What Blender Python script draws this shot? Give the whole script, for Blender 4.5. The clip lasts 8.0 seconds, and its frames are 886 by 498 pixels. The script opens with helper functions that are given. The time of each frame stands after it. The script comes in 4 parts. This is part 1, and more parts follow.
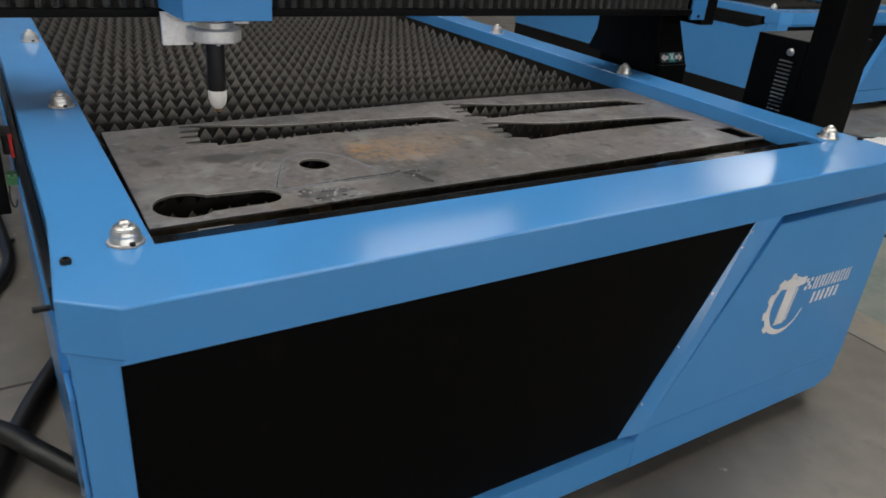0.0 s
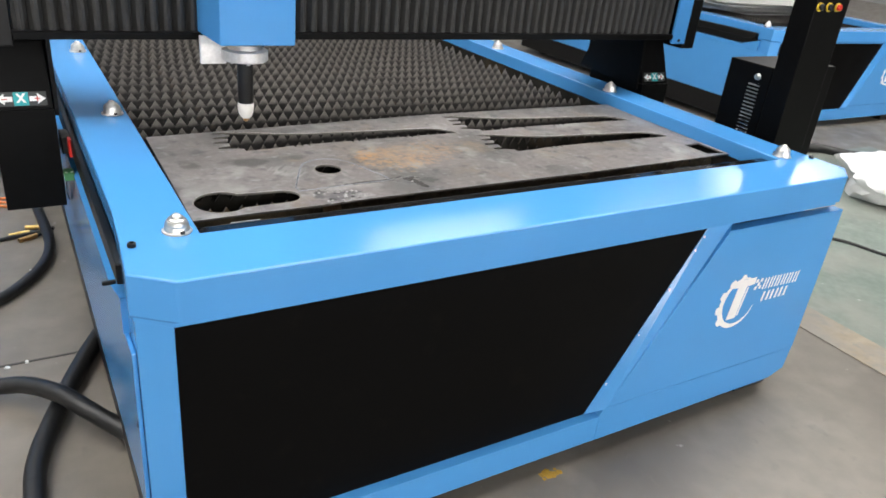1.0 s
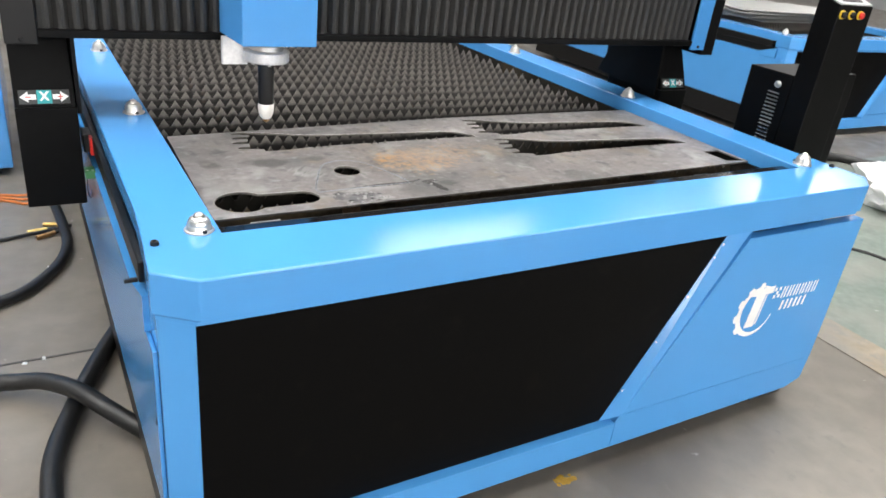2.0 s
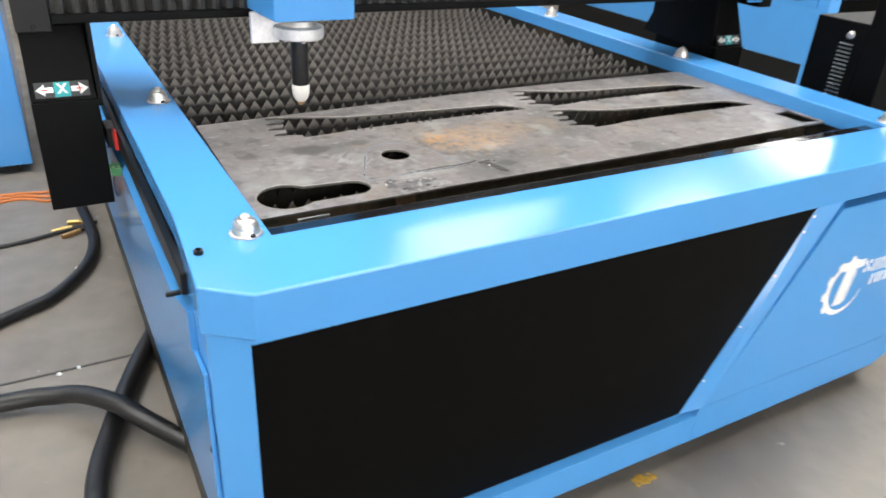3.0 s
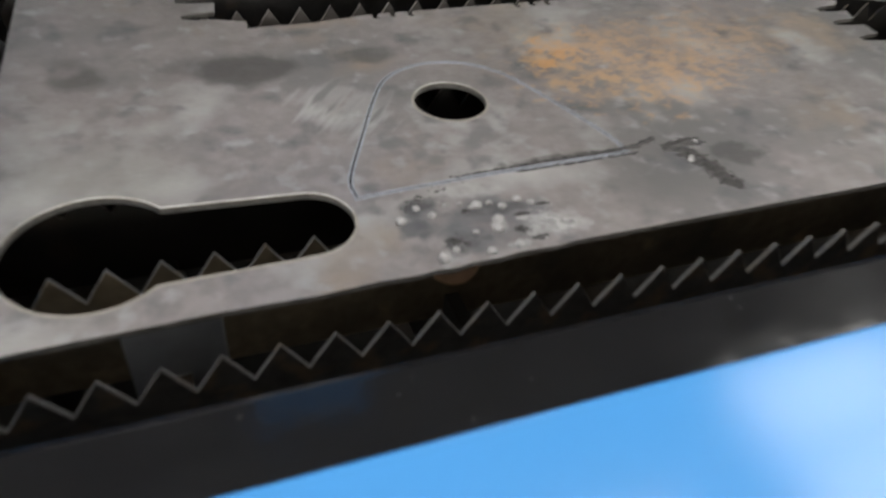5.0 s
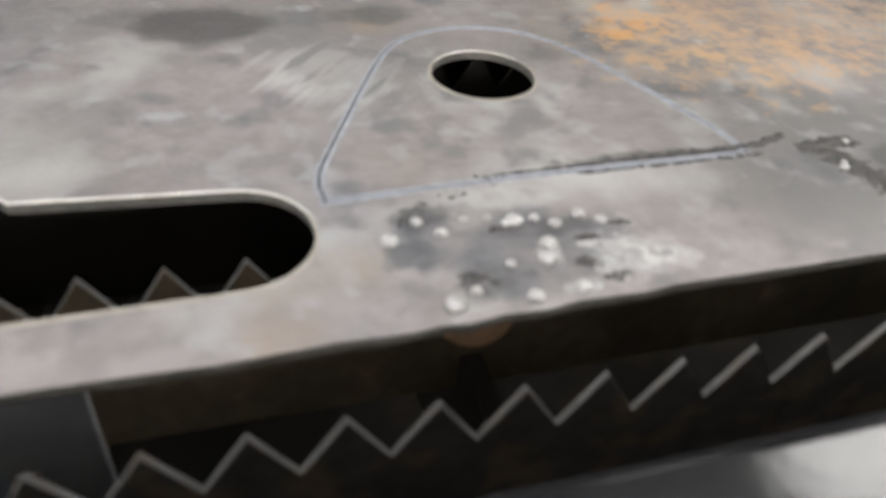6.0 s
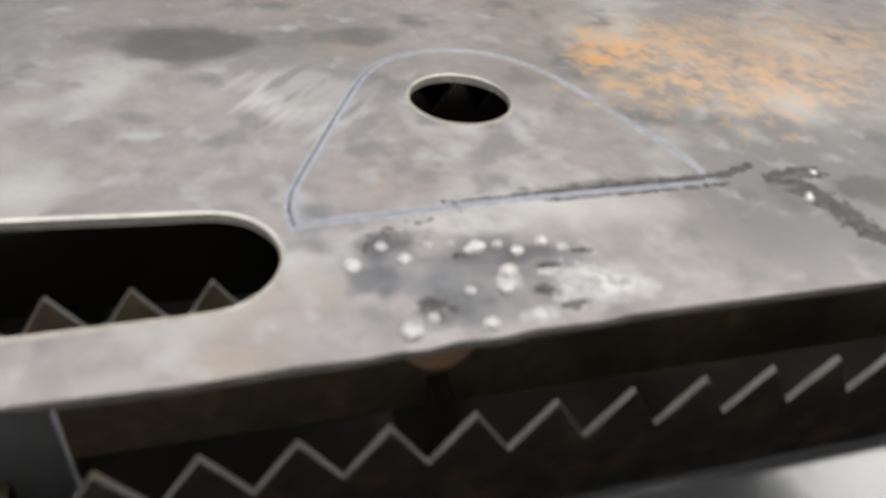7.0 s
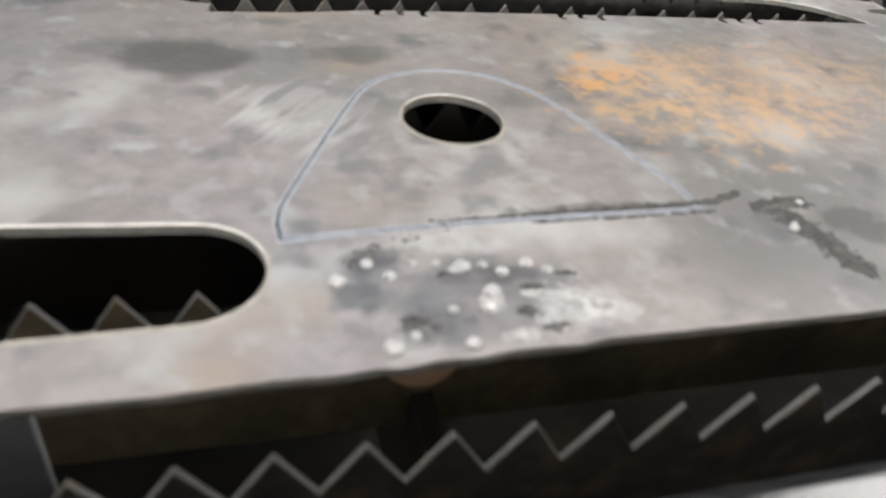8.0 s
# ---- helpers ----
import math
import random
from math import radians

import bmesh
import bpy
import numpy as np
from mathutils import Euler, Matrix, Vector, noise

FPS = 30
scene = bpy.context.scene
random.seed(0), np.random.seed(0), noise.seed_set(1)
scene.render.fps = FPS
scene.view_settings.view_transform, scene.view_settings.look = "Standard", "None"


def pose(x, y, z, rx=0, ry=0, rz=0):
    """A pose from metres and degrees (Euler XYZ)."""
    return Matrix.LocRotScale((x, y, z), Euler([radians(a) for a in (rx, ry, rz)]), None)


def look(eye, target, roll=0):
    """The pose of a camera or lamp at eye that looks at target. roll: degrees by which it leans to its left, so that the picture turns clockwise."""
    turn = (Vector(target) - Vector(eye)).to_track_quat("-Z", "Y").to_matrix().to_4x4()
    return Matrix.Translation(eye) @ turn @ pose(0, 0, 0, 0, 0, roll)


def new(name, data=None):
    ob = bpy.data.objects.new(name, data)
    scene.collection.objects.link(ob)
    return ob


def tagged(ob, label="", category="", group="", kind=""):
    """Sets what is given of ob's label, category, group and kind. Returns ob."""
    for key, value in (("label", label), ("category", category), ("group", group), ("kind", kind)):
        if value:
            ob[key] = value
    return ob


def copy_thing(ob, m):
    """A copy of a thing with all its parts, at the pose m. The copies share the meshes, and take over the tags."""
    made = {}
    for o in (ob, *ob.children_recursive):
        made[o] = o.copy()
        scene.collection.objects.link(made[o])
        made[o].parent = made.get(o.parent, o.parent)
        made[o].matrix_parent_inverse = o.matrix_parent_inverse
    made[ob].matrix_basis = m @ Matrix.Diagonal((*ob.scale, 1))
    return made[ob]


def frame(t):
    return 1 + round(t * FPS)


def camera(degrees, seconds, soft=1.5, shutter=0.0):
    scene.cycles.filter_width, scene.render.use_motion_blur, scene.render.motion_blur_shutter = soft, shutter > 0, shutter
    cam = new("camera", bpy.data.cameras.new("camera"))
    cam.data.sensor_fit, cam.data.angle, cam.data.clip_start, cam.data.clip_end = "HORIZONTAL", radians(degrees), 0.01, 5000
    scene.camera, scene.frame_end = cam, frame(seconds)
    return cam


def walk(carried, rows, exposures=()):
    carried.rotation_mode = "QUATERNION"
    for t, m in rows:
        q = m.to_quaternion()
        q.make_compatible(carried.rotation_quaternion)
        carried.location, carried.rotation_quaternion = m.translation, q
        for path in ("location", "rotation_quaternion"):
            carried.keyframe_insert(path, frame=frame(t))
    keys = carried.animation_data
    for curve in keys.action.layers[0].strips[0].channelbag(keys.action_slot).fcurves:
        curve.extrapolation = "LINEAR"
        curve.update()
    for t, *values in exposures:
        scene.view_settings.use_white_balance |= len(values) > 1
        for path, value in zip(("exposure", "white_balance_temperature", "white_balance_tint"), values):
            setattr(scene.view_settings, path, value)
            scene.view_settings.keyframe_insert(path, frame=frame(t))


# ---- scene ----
cam = camera(62.9, 8.0, soft=1.6, shutter=0.4)
cam.data.dof.use_dof = True          # focus stays on the middle of the table, so that the close end of the walk goes soft
cam.data.dof.focus_distance = 1.6
cam.data.dof.aperture_fstop = 8.0
PATH = [
    (0, (-0.134, -1.026, 1.217), (0.864, 0.478, 0.355), 5.1),
    (0.5, (-0.194, -1.169, 1.281), (0.794, 0.342, 0.419), 5.8),
    (1, (-0.231, -1.241, 1.322), (0.748, 0.274, 0.457), 6.3),
    (2.5, (-0.25, -1.202, 1.308), (0.696, 0.336, 0.447), 6.7),
    (3, (-0.252, -1.045, 1.276), (0.65, 0.477, 0.343), 3.7),
    (3.5, (-0.128, -0.849, 1.258), (0.671, 0.708, 0.29), 3.7),
    (4, (0.006, -0.637, 1.207), (0.759, 0.874, 0.136), 4.3),
    (4.2, (0.051, -0.559, 1.192), (0.788, 0.935, 0.086), 3.9),
    (5.3, (0.239, -0.108, 0.956), (0.824, 1.256, -0.385), 6.9),
    (5.5, (0.259, -0.083, 0.925), (0.836, 1.33, -0.367), 6.2),
    (6, (0.271, -0.059, 0.898), (0.793, 1.405, -0.361), 5.9),
    (6.5, (0.287, -0.063, 0.905), (0.82, 1.394, -0.357), 5.9),
    (7, (0.287, -0.064, 0.911), (0.804, 1.413, -0.334), 6.9),
    (7.5, (0.288, -0.063, 0.912), (0.784, 1.449, -0.299), 6.2),
    (8, (0.292, -0.067, 0.914), (0.818, 1.438, -0.294), 8.6),
]
EXPOSURES = [(0, -0.97), (0.3, -0.58), (0.6, -0.1), (1.0, 0.15), (2.5, 0.42), (3.0, 0.45), (3.5, 0.37), (4.0, 0.06), (4.2, -0.03), (5.3, -0.5), (5.5, -0.5), (5.8, 0.03), (6.1, 0.26), (6.5, 0.37), (8.0, 0.43)]
walk(cam, [(t, look(eye, target, roll)) for t, eye, target, roll in PATH], EXPOSURES)

# ---- light: a daylit hall with unseen roof panels and added wall panels ----
world = bpy.data.worlds.new("world")
scene.world = world
world.use_nodes = True
world.node_tree.nodes["Background"].inputs[0].default_value = (0.55, 0.6, 0.66, 1)
world.node_tree.nodes["Background"].inputs[1].default_value = 0.3


# ---- materials ----
def material(name, color, rough=0.5, metal=0.0, spots=(), grain=0.0, grain_scale=60.0, bump=0.0, bump_scale=200.0,
             rough_var=0.0, emit=0.0, coat=0.0, vary=0.0, spec=0.5):
    """color: the base; spots: (color, noise scale, low, high) patches laid over it in turn."""
    m = bpy.data.materials.new(name)
    m.use_nodes = True
    nt = m.node_tree
    b = nt.nodes["Principled BSDF"]
    b.inputs["Metallic"].default_value = metal
    b.inputs["Roughness"].default_value = rough
    b.inputs["Specular IOR Level"].default_value = spec
    b.inputs["Coat Weight"].default_value = coat
    b.inputs["Coat Roughness"].default_value = 0.12
    co = nt.nodes.new("ShaderNodeTexCoord").outputs["Object"]

    def noise_node(scale, detail=5.0):
        n = nt.nodes.new("ShaderNodeTexNoise")
        n.inputs["Scale"].default_value = scale
        n.inputs["Detail"].default_value = detail
        nt.links.new(co, n.inputs["Vector"])
        return n.outputs["Fac"]

    def mix(fac, a, c):
        x = nt.nodes.new("ShaderNodeMix")
        x.data_type = "RGBA"
        nt.links.new(fac, x.inputs[0])
        if isinstance(a, tuple):
            x.inputs[6].default_value = (*a, 1)
        else:
            nt.links.new(a, x.inputs[6])
        if isinstance(c, tuple):
            x.inputs[7].default_value = (*c, 1)
        else:
            nt.links.new(c, x.inputs[7])
        return x.outputs[2]

    def span(v, lo, hi, a=0.0, c=1.0):
        r = nt.nodes.new("ShaderNodeMapRange")
        nt.links.new(v, r.inputs[0])
        for i, q in enumerate((lo, hi, a, c)):
            r.inputs[i + 1].default_value = q
        return r.outputs[0]

    out = color
    if grain:
        dark = tuple(q * (1 - grain) for q in color)
        out = mix(span(noise_node(grain_scale), 0.35, 0.65), dark, color)
    for c, sc, lo, hi in spots:
        out = mix(span(noise_node(sc), lo, hi), out, c)
    if vary:
        rnd = nt.nodes.new("ShaderNodeObjectInfo").outputs["Random"]
        dark = tuple(q * (1 - vary) for q in color)
        out = mix(span(rnd, 0, 1, 0, 0.6), out, dark)
    if isinstance(out, tuple):
        b.inputs["Base Color"].default_value = (*out, 1)
    else:
        nt.links.new(out, b.inputs["Base Color"])
    if rough_var:
        nt.links.new(span(noise_node(7.0), 0.3, 0.7, max(0.03, rough - rough_var), rough + rough_var), b.inputs["Roughness"])
    if bump:
        bp = nt.nodes.new("ShaderNodeBump")
        bp.inputs["Strength"].default_value = bump
        bp.inputs["Distance"].default_value = 0.002
        nt.links.new(noise_node(bump_scale), bp.inputs["Height"])
        nt.links.new(bp.outputs[0], b.inputs["Normal"])
    if emit:
        b.inputs["Emission Color"].default_value = (1.0, 0.98, 0.95, 1)
        b.inputs["Emission Strength"].default_value = emit
    return m


BLUE = material("blue_paint", (0.066, 0.278, 0.62), 0.15, grain=0.03, grain_scale=5, coat=0.06, spec=0.5)
BLACK = material("black_paint", (0.0065, 0.0065, 0.007), 0.36, grain=0.3, grain_scale=30, bump=0.05, bump_scale=500, rough_var=0.05, spec=0.3)
MATT = material("matt_black_panel", (0.0026, 0.0025, 0.0026), 0.45, spots=(((0.0055, 0.005, 0.0045), 14, 0.6, 0.75),), bump=0.05, bump_scale=400, rough_var=0.06, spec=0.05)
RUBBER = material("black_rubber", (0.009, 0.009, 0.0095), 0.45, grain=0.35, grain_scale=40, bump=0.1)
BELLOW = material("bellows_cloth", (0.024, 0.0235, 0.023), 0.7, grain=0.3, grain_scale=90, bump=0.25, bump_scale=300)
ZINC = material("zinc_steel", (0.66, 0.65, 0.62), 0.33, 0.9, grain=0.15, grain_scale=80, rough_var=0.06)
ALU = material("cast_aluminium", (0.78, 0.77, 0.76), 0.5, 0.6, grain=0.12, grain_scale=120, bump=0.12)
GALV = material("galvanised_sheet", (0.42, 0.44, 0.46), 0.3, 0.9, grain=0.18, grain_scale=25, rough_var=0.1)
# Dark base colour: the shade deep between the slats is painted in.
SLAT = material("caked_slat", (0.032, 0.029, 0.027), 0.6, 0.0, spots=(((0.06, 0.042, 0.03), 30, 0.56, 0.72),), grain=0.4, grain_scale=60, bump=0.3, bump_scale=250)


def shade_slat_roots(m, low, high):
    """Pale teeth over dark roots, with a ragged limit: the shade between the rows is put into the colour."""
    nt = m.node_tree
    b = nt.nodes["Principled BSDF"]
    base = b.inputs["Base Color"].links[0].from_socket
    co = nt.nodes.new("ShaderNodeTexCoord").outputs["Object"]
    nz = nt.nodes.new("ShaderNodeTexNoise")
    nz.inputs["Scale"].default_value, nz.inputs["Detail"].default_value = 45, 6
    nt.links.new(co, nz.inputs["Vector"])
    sep = nt.nodes.new("ShaderNodeSeparateXYZ")
    nt.links.new(co, sep.inputs[0])
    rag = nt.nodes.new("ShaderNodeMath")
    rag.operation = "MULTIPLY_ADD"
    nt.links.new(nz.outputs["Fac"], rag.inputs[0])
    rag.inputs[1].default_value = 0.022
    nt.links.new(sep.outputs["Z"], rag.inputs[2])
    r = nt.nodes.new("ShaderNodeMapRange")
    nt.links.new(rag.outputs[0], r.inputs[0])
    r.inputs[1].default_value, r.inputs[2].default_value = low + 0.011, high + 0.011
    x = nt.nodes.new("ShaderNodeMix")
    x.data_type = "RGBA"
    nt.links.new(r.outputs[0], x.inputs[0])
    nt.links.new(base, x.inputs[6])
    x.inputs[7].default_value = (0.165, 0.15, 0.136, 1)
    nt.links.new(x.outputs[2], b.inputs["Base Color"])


shade_slat_roots(SLAT, 0.664, 0.680)
# Darker copy of the slat colour, with the shade of ledge and plate in it.
DARKSLAT = material("sooty_slat", (0.06, 0.055, 0.05), 0.6, 0.0, spots=(((0.12, 0.085, 0.05), 40, 0.5, 0.7),), grain=0.4, grain_scale=90, bump=0.2, bump_scale=300, spec=0.25)
COVER = material("satin_black_cover", (0.003, 0.003, 0.0032), 0.42, grain=0.3, grain_scale=30, bump=0.05, bump_scale=500, spec=0.09)
SPILL = material("yellow_paint_spill", (0.5, 0.29, 0.03), 0.5, grain=0.3, grain_scale=60)
BARE = material("bare_slat_edge", (0.115, 0.112, 0.11), 0.45, 0.3, spots=(((0.1, 0.085, 0.07), 60, 0.52, 0.7),), grain=0.3, grain_scale=120, bump=0.2, bump_scale=300)
RUSTSLAT = material("rust_brown_slat", (0.16, 0.125, 0.08), 0.65, 0.0, spots=(((0.07, 0.06, 0.045), 9, 0.5, 0.7), ((0.24, 0.17, 0.1), 26, 0.58, 0.74)), grain=0.3, grain_scale=80, bump=0.2, bump_scale=250, spec=0.25)
BRACKET = material("dull_grey_bracket", (0.3, 0.305, 0.315), 0.55, 0.1, grain=0.2, grain_scale=40)
# Near-black bed steel; on the slats under the plate it stands for shade.
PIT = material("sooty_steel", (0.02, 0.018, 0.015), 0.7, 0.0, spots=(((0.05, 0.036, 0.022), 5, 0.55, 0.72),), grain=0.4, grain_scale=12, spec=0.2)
EDGE = material("flame_cut_edge", (0.17, 0.16, 0.145), 0.5, 0.3, grain=0.3, grain_scale=180, bump=0.3, bump_scale=700)
KERF = material("pale_kerf_oxide", (0.31, 0.328, 0.37), 0.5, 0.15, grain=0.3, grain_scale=150, bump=0.3, bump_scale=600)
DROSS = material("dross_grey", (0.062, 0.058, 0.055), 0.6, 0.2, grain=0.6, grain_scale=220, bump=0.6, bump_scale=500)
SCALE = material("pale_slag_crust", (0.31, 0.305, 0.3), 0.55, 0.1, spots=(((0.17, 0.168, 0.17), 70, 0.46, 0.62), ((0.42, 0.41, 0.4), 140, 0.58, 0.7)), grain=0.3, grain_scale=300, bump=0.4, bump_scale=450)
BEAD = material("spatter_bead", (0.36, 0.352, 0.345), 0.5, 0.1, spots=(((0.2, 0.195, 0.19), 200, 0.58, 0.7),), grain=0.2, grain_scale=400, bump=0.2, bump_scale=500)
WHITE = material("white_print", (0.78, 0.78, 0.77), 0.5, grain=0.04)
CERAMIC = material("white_ceramic", (0.82, 0.8, 0.76), 0.45, grain=0.08, grain_scale=60)
TEAL = material("teal_print", (0.015, 0.34, 0.36), 0.45, grain=0.05)
REDP = material("red_plastic", (0.5, 0.02, 0.015), 0.35, grain=0.05)
YELP = material("yellow_plastic", (0.6, 0.42, 0.03), 0.4, grain=0.05)
GREENP = material("green_terminal", (0.06, 0.22, 0.08), 0.45, grain=0.2)
COPPER = material("copper_tip", (0.6, 0.36, 0.16), 0.35, 1.0, grain=0.2)
BRASS = material("brass", (0.62, 0.44, 0.16), 0.3, 1.0, grain=0.15)
RUSTY = material("rusty_disc", (0.46, 0.27, 0.15), 0.65, 0.1, grain=0.35, grain_scale=60)
ORANGE = material("orange_wire", (0.6, 0.18, 0.04), 0.5, grain=0.1)
FILM = material("white_plastic_film", (0.78, 0.78, 0.78), 0.35, grain=0.06, grain_scale=8, bump=0.3, bump_scale=30)
STEEL_SHEET = material("bright_sheet", (0.6, 0.6, 0.58), 0.35, 0.8, grain=0.15, grain_scale=20)
CONCRETE = material("polished_concrete", (0.19, 0.169, 0.143), 0.42, spots=(((0.12, 0.107, 0.092), 1.3, 0.5, 0.72), ((0.235, 0.214, 0.188), 3.1, 0.6, 0.78), ((0.1, 0.09, 0.08), 6.5, 0.66, 0.8), ((0.36, 0.34, 0.32), 17.0, 0.7, 0.77), ((0.15, 0.132, 0.115), 23.0, 0.62, 0.78)),
                    grain=0.16, grain_scale=11, bump=0.08, bump_scale=160, rough_var=0.12)
GREENF = material("green_floor_coating", (0.165, 0.205, 0.18), 0.4, spots=(((0.235, 0.235, 0.21), 2.2, 0.46, 0.7), ((0.11, 0.125, 0.115), 5.0, 0.6, 0.76), ((0.42, 0.43, 0.41), 15.0, 0.68, 0.74)), grain=0.2, grain_scale=30, rough_var=0.1)
YELLINE = material("worn_yellow_line", (0.31, 0.255, 0.19), 0.5, spots=(((0.225, 0.205, 0.18), 5, 0.4, 0.62), ((0.2, 0.19, 0.17), 17, 0.5, 0.64)), grain=0.25, grain_scale=20)
JOINT = material("floor_joint_fill", (0.09, 0.085, 0.08), 0.8, grain=0.3)
WALLM = material("hall_wall", (0.4, 0.41, 0.42), 0.7, grain=0.08, grain_scale=3)
ROOFM = material("hall_roof", (0.42, 0.424, 0.43), 0.7, grain=0.08, grain_scale=2)
# Glow of the unseen fill panels on the south wall.
SOUTHFILL = material("frosted_window", (0.9, 0.9, 0.9), 0.5, emit=9.0)
SKYLITE = material("rooflight_sheet", (0.9, 0.9, 0.9), 0.5, emit=8.2)


def plate_material():
    """Hot-rolled plate: grey-brown scale, dark oil stains, an orange rust bloom with a place of its own."""
    m = material("hot_rolled_plate", (0.247, 0.224, 0.219), 0.41, 0.3,
                 spots=(((0.15, 0.145, 0.142), 6.0, 0.48, 0.66), ((0.37, 0.36, 0.35), 11.0, 0.54, 0.74), ((0.25, 0.2, 0.155), 8.0, 0.56, 0.74), ((0.1, 0.1, 0.106), 28.0, 0.56, 0.74), ((0.3, 0.295, 0.295), 44.0, 0.58, 0.74)),
                 grain=0.22, grain_scale=75, bump=0.25, bump_scale=260, rough_var=0.1)
    nt = m.node_tree
    b = nt.nodes["Principled BSDF"]
    base = b.inputs["Base Color"].links[0].from_socket
    co = nt.nodes.new("ShaderNodeTexCoord").outputs["Object"]

    def blot(base, center, radii, color, scale, lo, hi, weight, turn=0.0, stretch=1.0):
        mp = nt.nodes.new("ShaderNodeMapping")
        mp.vector_type = "TEXTURE"
        mp.inputs["Location"].default_value = center
        mp.inputs["Scale"].default_value = radii
        nt.links.new(co, mp.inputs["Vector"])
        ln = nt.nodes.new("ShaderNodeVectorMath")
        ln.operation = "LENGTH"
        nt.links.new(mp.outputs[0], ln.inputs[0])
        fall = nt.nodes.new("ShaderNodeMapRange")
        nt.links.new(ln.outputs["Value"], fall.inputs[0])
        for i, q in enumerate((0.35, 1.0, 0.5, 0.0)):
            fall.inputs[i + 1].default_value = q
        nz = nt.nodes.new("ShaderNodeTexNoise")
        nz.inputs["Scale"].default_value, nz.inputs["Detail"].default_value = scale, 8
        way = nt.nodes.new("ShaderNodeMapping")
        way.vector_type = "TEXTURE"
        way.inputs["Rotation"].default_value = (0, 0, radians(-turn))
        way.inputs["Scale"].default_value = (1, 1 / stretch, 1)
        nt.links.new(co, way.inputs["Vector"])
        nt.links.new(way.outputs[0], nz.inputs["Vector"])
        add = nt.nodes.new("ShaderNodeMath")
        nt.links.new(fall.outputs[0], add.inputs[0])
        nt.links.new(nz.outputs["Fac"], add.inputs[1])
        r = nt.nodes.new("ShaderNodeMapRange")
        nt.links.new(add.outputs[0], r.inputs[0])
        for i, q in enumerate((lo, hi, 0.0, weight)):
            r.inputs[i + 1].default_value = q
        x = nt.nodes.new("ShaderNodeMix")
        x.data_type = "RGBA"
        nt.links.new(r.outputs[0], x.inputs[0])
        nt.links.new(base, x.inputs[6])
        x.inputs[7].default_value = (*color, 1)
        return x.outputs[2]

    for c, rad, col, sc, lo, hi, w, *grainway in PLATE_BLOTS:
        base = blot(base, c, rad, col, sc, lo, hi, w, *grainway)
    nt.links.new(base, b.inputs["Base Color"])
    return m


